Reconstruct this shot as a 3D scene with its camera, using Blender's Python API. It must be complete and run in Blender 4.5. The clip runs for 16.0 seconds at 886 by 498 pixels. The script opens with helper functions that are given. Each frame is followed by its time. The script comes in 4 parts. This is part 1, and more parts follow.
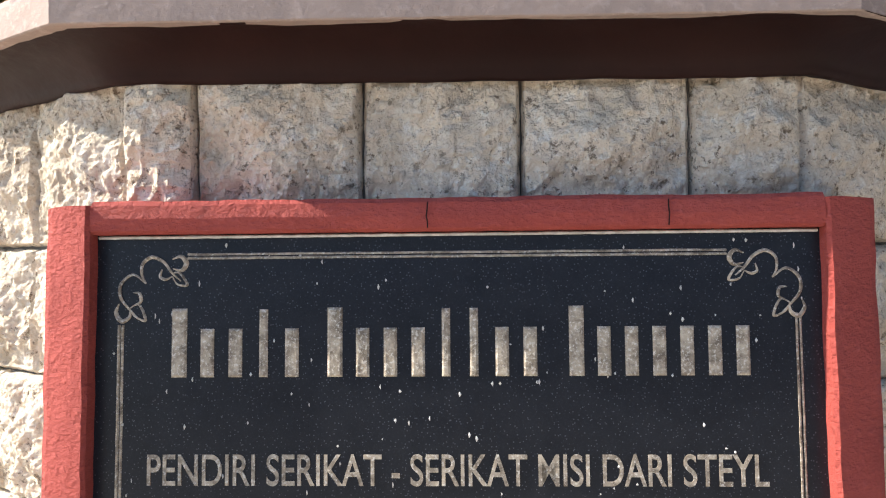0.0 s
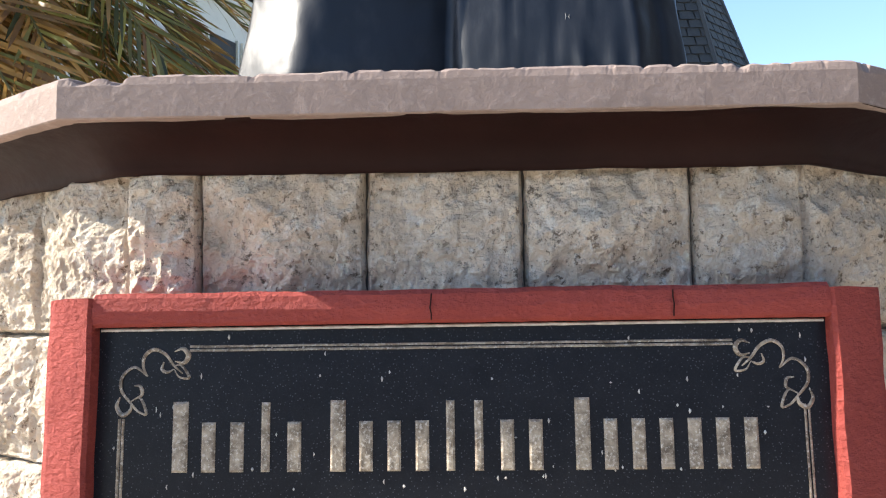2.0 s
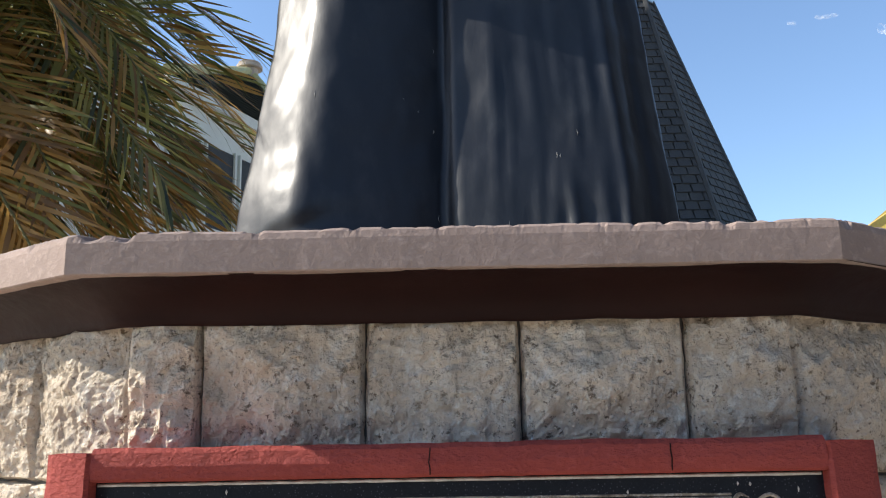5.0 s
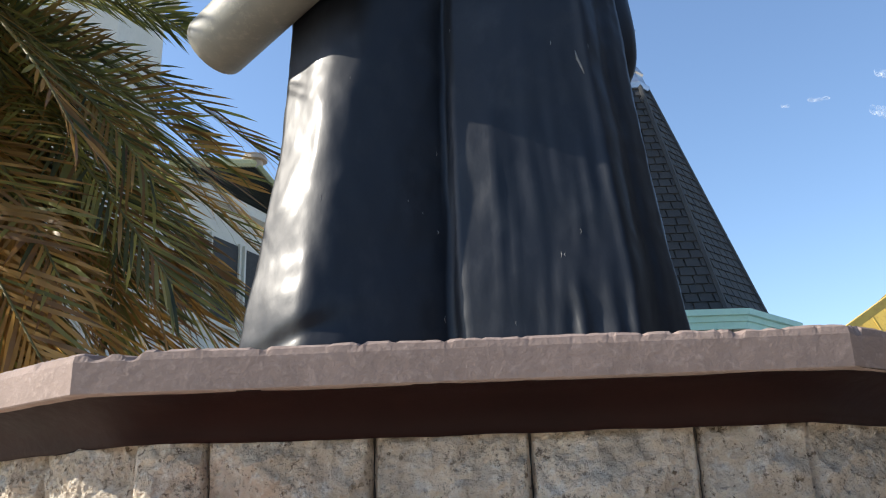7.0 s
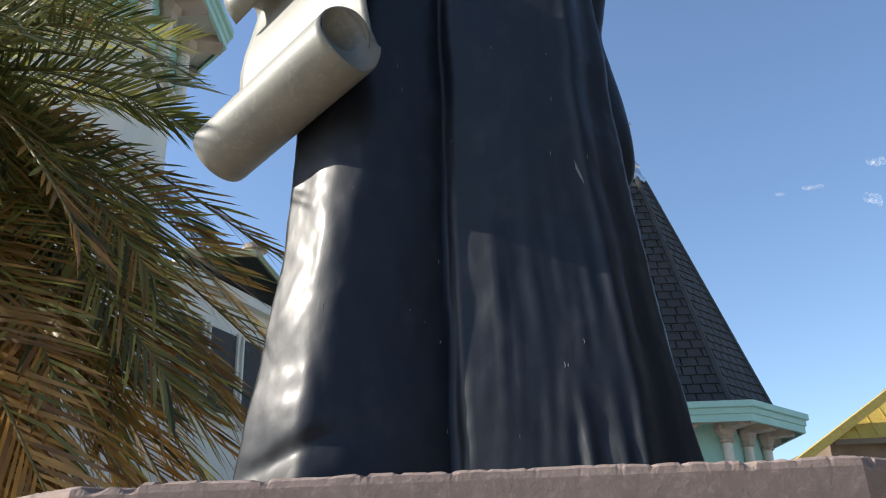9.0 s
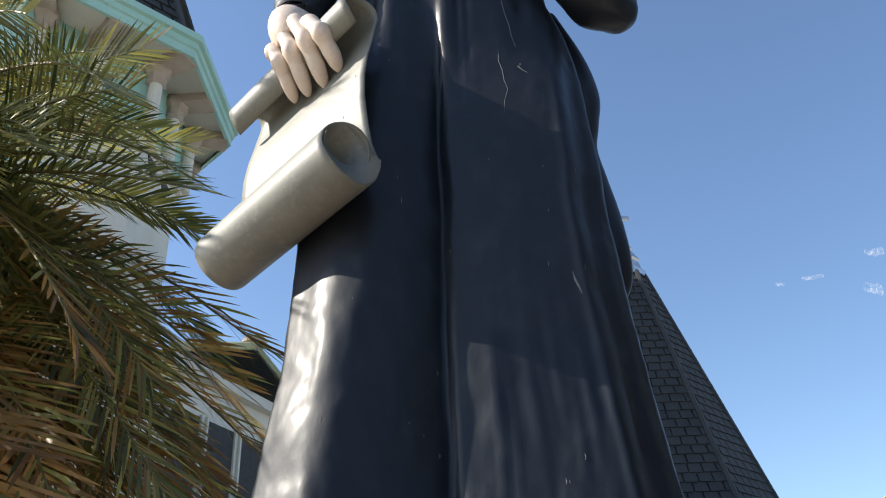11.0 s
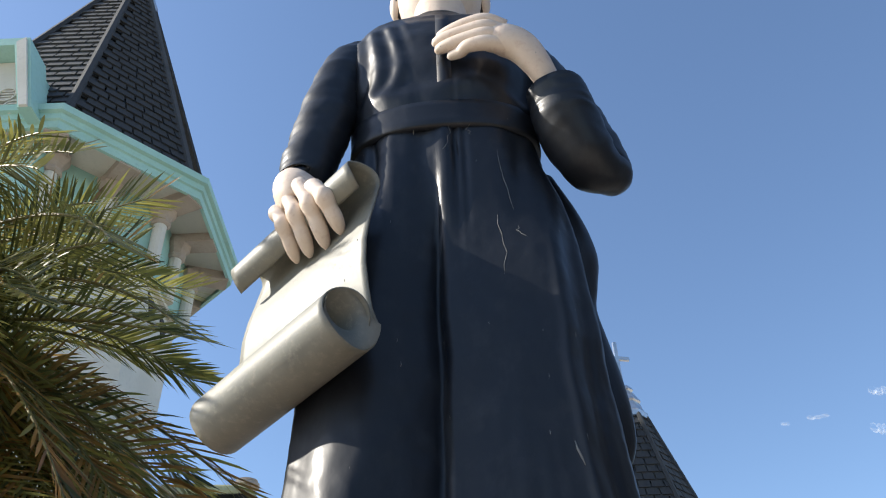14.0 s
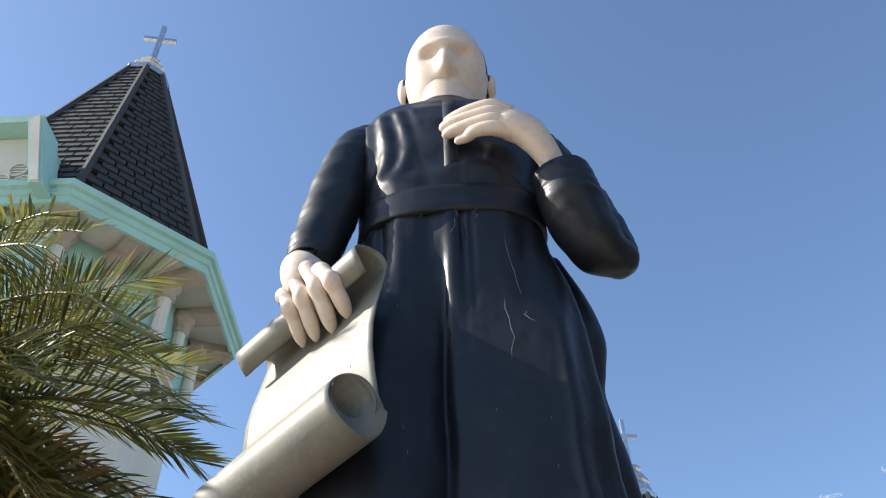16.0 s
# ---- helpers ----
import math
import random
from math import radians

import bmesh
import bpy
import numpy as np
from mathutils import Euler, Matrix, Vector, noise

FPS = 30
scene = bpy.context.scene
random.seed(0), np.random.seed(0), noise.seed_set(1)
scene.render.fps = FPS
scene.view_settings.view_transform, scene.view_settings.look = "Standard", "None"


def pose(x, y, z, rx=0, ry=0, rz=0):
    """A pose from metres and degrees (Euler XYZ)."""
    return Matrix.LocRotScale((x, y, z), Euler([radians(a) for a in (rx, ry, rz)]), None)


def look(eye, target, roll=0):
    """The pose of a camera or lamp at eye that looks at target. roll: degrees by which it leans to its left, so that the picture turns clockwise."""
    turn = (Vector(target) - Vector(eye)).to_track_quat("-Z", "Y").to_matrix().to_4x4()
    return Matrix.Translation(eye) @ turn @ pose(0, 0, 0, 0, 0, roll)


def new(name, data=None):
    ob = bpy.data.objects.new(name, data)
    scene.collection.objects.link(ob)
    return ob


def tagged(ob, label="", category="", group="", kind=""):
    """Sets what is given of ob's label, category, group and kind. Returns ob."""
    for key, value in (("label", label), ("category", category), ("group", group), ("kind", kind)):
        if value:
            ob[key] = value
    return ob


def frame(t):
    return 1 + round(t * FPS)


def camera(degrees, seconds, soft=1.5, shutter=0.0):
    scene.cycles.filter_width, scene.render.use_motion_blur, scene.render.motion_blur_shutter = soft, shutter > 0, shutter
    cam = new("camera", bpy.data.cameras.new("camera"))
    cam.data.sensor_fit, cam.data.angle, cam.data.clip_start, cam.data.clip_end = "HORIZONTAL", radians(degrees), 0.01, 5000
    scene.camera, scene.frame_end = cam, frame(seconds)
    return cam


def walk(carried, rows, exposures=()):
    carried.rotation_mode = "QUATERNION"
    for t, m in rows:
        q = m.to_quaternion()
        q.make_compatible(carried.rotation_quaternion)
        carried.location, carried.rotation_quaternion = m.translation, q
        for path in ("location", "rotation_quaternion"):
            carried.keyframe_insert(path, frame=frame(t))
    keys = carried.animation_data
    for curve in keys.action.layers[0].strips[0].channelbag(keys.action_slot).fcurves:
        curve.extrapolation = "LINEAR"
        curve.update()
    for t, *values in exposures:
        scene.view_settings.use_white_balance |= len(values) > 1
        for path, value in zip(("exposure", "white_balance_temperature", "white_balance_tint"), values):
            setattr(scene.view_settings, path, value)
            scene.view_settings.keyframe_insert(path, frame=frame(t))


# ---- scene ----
cam = camera(55.6, 16.0, 1.1)
PATH = [
    (0, (0.034, -1.187, 1.397), (-0.055, 0.811, 1.397), -0.3),
    (0.5, (0.034, -1.184, 1.408), (-0.058, 0.813, 1.447), -0.3),
    (1, (0.033, -1.183, 1.419), (-0.049, 0.814, 1.497), -0.5),
    (1.5, (0.032, -1.184, 1.431), (-0.053, 0.811, 1.538), -0.7),
    (2, (0.030, -1.186, 1.443), (-0.059, 0.808, 1.579), -0.6),
    (2.5, (0.027, -1.188, 1.454), (-0.057, 0.803, 1.626), -0.5),
    (3, (0.026, -1.193, 1.464), (-0.057, 0.794, 1.672), -0.6),
    (3.5, (0.026, -1.201, 1.475), (-0.056, 0.781, 1.724), -0.5),
    (4, (0.028, -1.209, 1.485), (-0.047, 0.768, 1.776), -0.5),
    (6.5, (0.021, -1.225, 1.532), (-0.051, 0.701, 2.066), -1.5),
    (7, (0.022, -1.228, 1.541), (-0.05, 0.684, 2.123), -1.8),
    (7.5, (0.022, -1.23, 1.553), (-0.047, 0.665, 2.187), -2.1),
    (8, (0.022, -1.232, 1.566), (-0.048, 0.646, 2.25), -2.1),
    (8.5, (0.019, -1.24, 1.581), (-0.047, 0.62, 2.312), -2.0),
    (9, (0.017, -1.245, 1.595), (-0.044, 0.597, 2.372), -2.0),
    (11.5, (0.025, -1.278, 1.652), (-0.022, 0.445, 2.667), -2.4),
    (12, (0.023, -1.272, 1.663), (-0.016, 0.424, 2.721), -2.8),
    (12.5, (0.021, -1.28, 1.671), (-0.013, 0.383, 2.782), -2.8),
    (13, (0.023, -1.293, 1.687), (-0.017, 0.337, 2.846), -2.5),
    (13.5, (0.026, -1.307, 1.699), (-0.013, 0.292, 2.899), -2.2),
    (14, (0.025, -1.317, 1.712), (-0.007, 0.253, 2.951), -2.2),
    (14.5, (0.026, -1.317, 1.716), (-0.005, 0.226, 2.988), -2.4),
    (15, (0.025, -1.317, 1.722), (-0.01, 0.197, 3.029), -2.3),
    (15.5, (0.018, -1.335, 1.729), (-0.018, 0.154, 3.064), -2.0),
    (16, (0.018, -1.338, 1.743), (-0.016, 0.118, 3.113), -1.9),
]
walk(cam, [(t, look(eye, target, roll)) for t, eye, target, roll in PATH],
     exposures=[(0, 1.38), (1.5, 1.32), (2.5, 1.24), (3.5, 0.94), (4.2, 0.80), (6.5, 0.62), (7.5, 0.74), (8.5, 0.72), (9, 0.5), (11.5, 0.56), (13, 0.57), (14, 0.58), (16, 0.63)])

# ---------- world, sun, exposure ----------
TO_SUN = Vector((-0.80, -0.036, 0.54)).normalized()
world = bpy.data.worlds.new("sky")
scene.world = world
world.use_nodes = True
wn, wl = world.node_tree.nodes, world.node_tree.links
sky = wn.new("ShaderNodeTexSky")
sky.sky_type = "NISHITA"
sky.sun_disc = False
sky.sun_elevation = math.asin(TO_SUN.z)
sky.sun_rotation = math.atan2(TO_SUN.x, TO_SUN.y)
sky.air_density, sky.dust_density, sky.ozone_density = 1.0, 0.5, 3.2
wl.new(sky.outputs[0], wn["Background"].inputs[0])
wn["Background"].inputs[1].default_value = 0.15
sun = new("sun", bpy.data.lights.new("sun", "SUN"))
sun.data.energy, sun.data.angle, sun.data.color = 5.0, radians(0.53), (1.0, 0.93, 0.82)
sun.matrix_world = look(TO_SUN * 50, (0, 0, 0))

# ---------- materials ----------


def mat(name, colour, rough=0.6, second=None, third=None, scale=8.0, fine=60.0, bump=0.2, depth=0.01, metal=0.0, spec=0.5, spread=0.0, coat=0.0, stretch=(1, 1, 1), low=0.35, high=0.65, speck=None, pits=None, patchy=0.0):
    """Two colours mixed by a broad noise, a third by a fine one, and a relief from both."""
    m = bpy.data.materials.new(name)
    m.use_nodes = True
    n, l = m.node_tree.nodes, m.node_tree.links
    b = n["Principled BSDF"]
    b.inputs["Roughness"].default_value, b.inputs["Metallic"].default_value = rough, metal
    b.inputs["Specular IOR Level"].default_value = spec
    b.inputs["Coat Weight"].default_value = coat
    b.inputs["Coat Roughness"].default_value = 0.2
    tc, mp = n.new("ShaderNodeTexCoord"), n.new("ShaderNodeMapping")
    mp.inputs["Scale"].default_value = stretch
    info = n.new("ShaderNodeObjectInfo")
    shift = n.new("ShaderNodeVectorMath")
    shift.operation = "MULTIPLY_ADD"
    shift.inputs[1].default_value = (37, 53, 71)
    comb = n.new("ShaderNodeCombineXYZ")
    for k in range(3):
        l.new(info.outputs["Random"], comb.inputs[k])
    l.new(comb.outputs[0], shift.inputs[0])
    l.new(tc.outputs["Object"], shift.inputs[2])
    l.new(shift.outputs[0], mp.inputs[0])

    def tex(size, detail, rg):
        t = n.new("ShaderNodeTexNoise")
        t.inputs["Scale"].default_value, t.inputs["Detail"].default_value, t.inputs["Roughness"].default_value = size, detail, rg
        l.new(mp.outputs[0], t.inputs["Vector"])
        return t

    def ramp(src, a, c):
        r = n.new("ShaderNodeMapRange")
        r.inputs[1].default_value, r.inputs[2].default_value = a, c
        l.new(src, r.inputs[0])
        return r.outputs[0]

    def mix(fac, a, c):
        x = n.new("ShaderNodeMix")
        x.data_type = "RGBA"
        l.new(fac, x.inputs[0])
        for s, v in ((6, a), (7, c)):
            if isinstance(v, tuple):
                x.inputs[s].default_value = (*v, 1)
            else:
                l.new(v, x.inputs[s])
        return x.outputs[2]

    broad, small = tex(scale, 5, 0.6), tex(fine, 6, 0.65)
    out = mix(ramp(broad.outputs[0], low, high), colour, second or tuple(v * 0.75 for v in colour))
    out = mix(ramp(small.outputs[0], 0.52, 0.72), out, third or tuple(v * 0.85 for v in colour))
    if pits:
        out = mix(ramp(tex(30, 9, 0.8).outputs[0], 0.44, 0.37), out, pits)
        out = mix(ramp(tex(80, 6, 0.75).outputs[0], 0.43, 0.37), out, pits)
        out = mix(ramp(tex(17, 9, 0.75).outputs[0], 0.53, 0.66), out, third)
        out = mix(ramp(tex(5, 3, 0.5).outputs[0], 0.55, 0.75), out, tuple(0.5 * (p + q) for p, q in zip(pits, colour)))
    if speck:
        v = n.new("ShaderNodeTexVoronoi")
        v.inputs["Scale"].default_value = speck[0]
        l.new(mp.outputs[0], v.inputs["Vector"])
        out = mix(ramp(v.outputs["Distance"], speck[1], speck[1] * 0.6), out, speck[2])
    if spread:
        hsv = n.new("ShaderNodeHueSaturation")
        l.new(out, hsv.inputs["Color"])
        vary = n.new("ShaderNodeMapRange")
        vary.inputs[3].default_value, vary.inputs[4].default_value = 1 - spread, 1 + spread
        l.new(info.outputs["Random"], vary.inputs[0])
        l.new(vary.outputs[0], hsv.inputs["Value"])
        out = hsv.outputs[0]
    l.new(out, b.inputs["Base Color"])
    r = n.new("ShaderNodeMapRange")
    r.inputs[3].default_value, r.inputs[4].default_value = max(rough - 0.1, 0.03), min(rough + 0.15, 1)
    l.new(small.outputs[0], r.inputs[0])
    if patchy:
        r.inputs[1].default_value, r.inputs[2].default_value = 0.35, 0.65
        r.inputs[3].default_value, r.inputs[4].default_value = rough - patchy * 0.5, rough + patchy
        l.new(broad.outputs[0], r.inputs[0])
    l.new(r.outputs[0], b.inputs["Roughness"])
    if bump:
        add = n.new("ShaderNodeMath")
        add.operation = "ADD"
        l.new(broad.outputs[0], add.inputs[0])
        l.new(small.outputs[0], add.inputs[1])
        bp = n.new("ShaderNodeBump")
        bp.inputs["Strength"].default_value, bp.inputs["Distance"].default_value = bump, depth
        l.new(add.outputs[0], bp.inputs["Height"])
        l.new(bp.outputs[0], b.inputs["Normal"])
    return m


def leafy(name, one, two):
    """Leaf blades: a gloss coat over a sheet that lets some light through, varied blade by blade."""
    m = bpy.data.materials.new(name)
    m.use_nodes = True
    n, l = m.node_tree.nodes, m.node_tree.links
    b = n["Principled BSDF"]
    b.inputs["Roughness"].default_value = 0.34
    geo, mx = n.new("ShaderNodeNewGeometry"), n.new("ShaderNodeMix")
    mx.data_type = "RGBA"
    l.new(geo.outputs["Random Per Island"], mx.inputs[0])
    mx.inputs[6].default_value, mx.inputs[7].default_value = (*one, 1), (*two, 1)
    l.new(mx.outputs[2], b.inputs["Base Color"])
    tr, add = n.new("ShaderNodeBsdfTranslucent"), n.new("ShaderNodeMixShader")
    l.new(mx.outputs[2], tr.inputs["Color"])
    add.inputs[0].default_value = 0.5
    l.new(b.outputs[0], add.inputs[1])
    l.new(tr.outputs[0], add.inputs[2])
    l.new(add.outputs[0], n["Material Output"].inputs[0])
    return m


STONE = mat("limestone", (0.86, 0.74, 0.59), 0.95, (0.68, 0.56, 0.43), (0.93, 0.88, 0.79), 7, 110, 1.0, 0.016, spread=0.10, spec=0.12, pits=(0.22, 0.165, 0.115))
MORTAR = mat("mortar", (0.16, 0.14, 0.12), 0.95, bump=0.5)
CAP = mat("brown_cement_paint", (0.31, 0.236, 0.202), 0.8, (0.255, 0.194, 0.166), (0.36, 0.282, 0.245), 7, 70, 0.6, 0.004, stretch=(0.9, 0.9, 1.1), spec=0.2)
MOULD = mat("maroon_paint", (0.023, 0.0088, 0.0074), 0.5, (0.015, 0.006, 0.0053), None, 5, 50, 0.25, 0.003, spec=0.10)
RED = mat("red_paint", (0.35, 0.068, 0.054), 0.75, (0.29, 0.054, 0.044), (0.40, 0.09, 0.072), 9, 120, 1.0, 0.009, stretch=(0.75, 0.75, 1.1), spec=0.2)
GRANITE = mat("black_granite", (0.008, 0.0095, 0.0135), 0.30, (0.012, 0.0137, 0.018), (0.020, 0.022, 0.028), 30, 420, 0.05, 0.001, spec=0.26, speck=(210, 0.22, (0.075, 0.08, 0.092)))
ENGRAVE = mat("engraved_gilding", (0.42, 0.35, 0.26), 0.7, (0.13, 0.10, 0.07), (0.68, 0.63, 0.55), 60, 260, 0.6, 0.003)
GROUT = mat("white_line", (0.62, 0.60, 0.56), 0.8, (0.35, 0.33, 0.3), None, 60, 200, 0.4, 0.002)
ROBE = mat("navy_black_gloss_paint", (0.0068, 0.0086, 0.0130), 0.45, (0.0095, 0.0118, 0.0168), (0.017, 0.0195, 0.0245), 3.2, 14, 0.16, 0.010, stretch=(1, 1, 0.6), spec=0.36, patchy=0.10, coat=0.10)
SKIN = mat("cream_paint", (0.72, 0.60, 0.50), 0.55, (0.66, 0.54, 0.44), (0.60, 0.46, 0.37), 6, 40, 0.2, 0.006)
PAPER = mat("grey_cream_paint", (0.215, 0.208, 0.172), 0.5, (0.16, 0.16, 0.137), (0.25, 0.24, 0.198), 5, 45, 0.2, 0.004)
DARKP = mat("grey_hair_paint", (0.06, 0.055, 0.055), 0.6)
LEAF = leafy("palm_leaflet", (0.44, 0.40, 0.105), (0.045, 0.060, 0.020))
LEAF_DRY = leafy("dry_palm_leaflet", (0.56, 0.33, 0.09), (0.20, 0.105, 0.036))
FLECK = mat("bare_plaster_fleck", (0.22, 0.22, 0.21), 0.85, bump=0.1)
RACHIS = mat("palm_midrib", (0.22, 0.18, 0.06), 0.5, (0.14, 0.13, 0.04))
BARK = mat("palm_bark", (0.16, 0.12, 0.085), 0.95, (0.09, 0.07, 0.05), None, 6, 40, 0.8, 0.03)
MINT = mat("mint_plaster", (0.30, 0.50, 0.44), 0.8, (0.27, 0.46, 0.40), (0.33, 0.52, 0.46), 0.8, 12, 0.15, 0.01)
TRIM = mat("mint_trim", (0.34, 0.55, 0.49), 0.6, (0.29, 0.49, 0.43), None, 1.5, 14, 0.1, 0.006)
CREAM = mat("cream_plaster", (0.62, 0.60, 0.53), 0.85, (0.55, 0.53, 0.46), None, 0.9, 14, 0.15, 0.01)
ROOF = mat("dark_roof_tile", (0.040, 0.042, 0.044), 0.75, (0.028, 0.03, 0.032), (0.055, 0.055, 0.052), 2, 18, 0.4, 0.02, spread=0.25)
ROOF_G = mat("moss_green_roof", (0.075, 0.08, 0.06), 0.8, (0.05, 0.055, 0.04), None, 2, 18, 0.4, 0.02)
RIDGE = mat("yellow_ridge", (0.50, 0.46, 0.22), 0.7)
YELLOW = mat("yellow_sheet_roof", (0.55, 0.40, 0.085), 0.6, (0.48, 0.34, 0.07), (0.40, 0.24, 0.07), 1.2, 10, 0.15, 0.01)
CAPITAL = mat("weathered_cream_plaster", (0.42, 0.36, 0.30), 0.85, (0.34, 0.28, 0.23), None, 2.5, 20, 0.3, 0.01)
# for the added east wall, dark so the robe's right side reflects little
SKYBLOCK = mat("dark_sky_blocker", (0.040, 0.050, 0.066), 0.95, (0.028, 0.036, 0.048), (0.06, 0.068, 0.08), 0.8, 12, 0.4, 0.02, spec=0.1)
# brown plaster with the shade under the yellow eaves put into the colour
SHADED_BROWN = mat("shaded_brown_plaster", (0.20, 0.145, 0.095), 0.9, (0.15, 0.105, 0.07), None, 1.5, 14, 0.3, 0.01)
STEEL = mat("bright_metal", (0.62, 0.64, 0.66), 0.3, metal=0.9, bump=0.05)
DARK = mat("dark_vent", (0.05, 0.05, 0.05), 0.9)
# unseen ground, set this pale to bounce fill light onto the stones
SOIL = mat("pale_bounce_ground", (0.56, 0.495, 0.405), 0.95, (0.46, 0.40, 0.32), (0.62, 0.565, 0.48), 0.4, 9, 0.5, 0.03)

# ---------- building helpers ----------


def mesh_of(name, bm, material, smooth=False):
    me = bpy.data.meshes.new(name)
    bm.normal_update()
    bm.to_mesh(me)
    bm.free()
    for m in material if isinstance(material, (list, tuple)) else [material]:
        me.materials.append(m)
    if smooth:
        me.shade_smooth()
    return me


def part(name, bm, material, parent=None, label="", smooth=False):
    ob = new(name, mesh_of(name, bm, material, smooth))
    ob.parent = parent
    return tagged(ob, label)


def thing(name, at, label, category, group="", kind=""):
    ob = new(name)
    ob.empty_display_size = 0.2
    ob.location = at
    return tagged(ob, label, category, group, kind)


def box(bm, lo, hi, m=None, slot=0):
    vs = [bm.verts.new((x, y, z)) for x in (lo[0], hi[0]) for y in (lo[1], hi[1]) for z in (lo[2], hi[2])]
    if m is not None:
        for v in vs:
            v.co = m @ v.co
    for f in ((0, 1, 3, 2), (4, 6, 7, 5), (0, 4, 5, 1), (2, 3, 7, 6), (0, 2, 6, 4), (1, 5, 7, 3)):
        bm.faces.new([vs[i] for i in f]).material_index = slot


def skin(bm, rings, closed=True, caps=(True, True), slot=0):
    """Joins rings of points, each a list of the same length, into a tube or sheet."""
    vs = [[bm.verts.new(p) for p in ring] for ring in rings]
    n = len(vs[0])
    for a, b in zip(vs, vs[1:]):
        for i in range(n if closed else n - 1):
            j = (i + 1) % n
            bm.faces.new((a[i], a[j], b[j], b[i])).material_index = slot
    if caps[0] and closed:
        bm.faces.new(vs[0][::-1]).material_index = slot
    if caps[1] and closed:
        bm.faces.new(vs[-1]).material_index = slot
    return vs


def tube(bm, path, radii, sides=12, slot=0, flat=1.0, caps=(True, True)):
    pts = [Vector(p) for p in path]
    rings, side = [], None
    for i, p in enumerate(pts):
        d = (pts[min(i + 1, len(pts) - 1)] - pts[max(i - 1, 0)]).normalized()
        if side is None:
            side = d.orthogonal().normalized()
        side = (side - d * side.dot(d)).normalized()
        up = d.cross(side)
        r = radii[i] if isinstance(radii, (list, tuple)) else radii
        rings.append([p + side * (r * math.cos(a)) + up * (r * flat * math.sin(a)) for a in (math.tau * k / sides for k in range(sides))])
    return skin(bm, rings, True, caps, slot)


def smooth_path(points, n):
    """A Catmull-Rom line through (x, y, z, r) points, n steps a stretch."""
    ps = [Vector(p) for p in points]
    ps = [2 * ps[0] - ps[1]] + ps + [2 * ps[-1] - ps[-2]]
    out = []
    for a, b, c, d in zip(ps, ps[1:], ps[2:], ps[3:]):
        for k in range(n):
            t = k / n
            out.append(0.5 * (2 * b + (c - a) * t + (2 * a - 5 * b + 4 * c - d) * t * t + (3 * b - 3 * c + d - a) * t ** 3))
    return out + [ps[-2]]


def limb(bm, points, n=6, sides=20, slot=0, flat=1.0):
    line = smooth_path(points, n)
    return tube(bm, [p[:3] for p in line], [p[3] for p in line], sides, slot, flat)


def ball(bm, centre, radii, slot=0, rows=16, cols=24):
    rings = []
    for i in range(rows + 1):
        a = math.pi * min(max(i / rows, 0.01), 0.99)
        rings.append([Vector((centre[0] + radii[0] * math.sin(a) * math.cos(b), centre[1] + radii[1] * math.sin(a) * math.sin(b), centre[2] - radii[2] * math.cos(a))) for b in (math.tau * k / cols for k in range(cols))])
    return skin(bm, rings, True, (True, True), slot)


def octagon(cx, cy, r, z, turn=22.5, sides=8, cuts=1, wobble=0.0):
    """Points round a many-sided ring of circumradius r; cuts points on each side."""
    out = []
    for k in range(sides):
        a, b = (radians(turn + 360 / sides * (k + i)) for i in (0, 1))
        p, q = Vector((math.cos(a), math.sin(a), 0)), Vector((math.cos(b), math.sin(b), 0))
        for c in range(cuts):
            v = p.lerp(q, c / cuts) * r
            v = Vector((cx + v.x, cy + v.y, z))
            if wobble:
                v += noise.noise_vector(v * 11) * wobble + noise.noise_vector(v * 40) * wobble * 0.5
            out.append(v)
    return out


# ---------- ground ----------
bm = bmesh.new()
rings = [[Vector((r * math.cos(a), r * math.sin(a), 0 if r < 40 else -0.002 * (r - 40))) for a in (math.tau * k / 48 for k in range(48))] for r in (0.5, 6, 20, 60, 300, 3000)]
skin(bm, rings, True, (True, False))
tagged(part("ground", bm, SOIL), "bare sandy yard to the horizon, unseen, pale to bounce light", "ground", kind="structure")

# ---------- pedestal ----------
APO = 1.512
PED = Vector((0, APO + 0.030, 0))
SIDES = 10
CIRC = 1 / math.cos(math.pi / SIDES)
pedestal = thing("pedestal", PED, "many-sided stone-clad pedestal with a brown cement cornice", "pedestal")


def ring(apo, z, wobble=0.0, cuts=1):
    return [v - PED for v in octagon(0, PED.y, apo * CIRC, z, 0, SIDES, cuts, wobble)]


bm = bmesh.new()
skin(bm, [ring(APO - 0.018, z) for z in (0, 0.8, 1.67)])
part("core", bm, MORTAR, pedestal)
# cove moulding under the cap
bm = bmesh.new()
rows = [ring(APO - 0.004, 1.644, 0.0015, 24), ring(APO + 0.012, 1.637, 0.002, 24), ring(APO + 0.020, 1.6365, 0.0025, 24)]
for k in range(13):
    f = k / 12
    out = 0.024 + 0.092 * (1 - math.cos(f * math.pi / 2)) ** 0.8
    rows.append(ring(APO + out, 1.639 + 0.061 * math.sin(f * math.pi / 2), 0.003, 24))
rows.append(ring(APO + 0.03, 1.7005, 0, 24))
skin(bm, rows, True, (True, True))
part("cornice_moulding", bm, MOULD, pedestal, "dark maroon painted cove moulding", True)
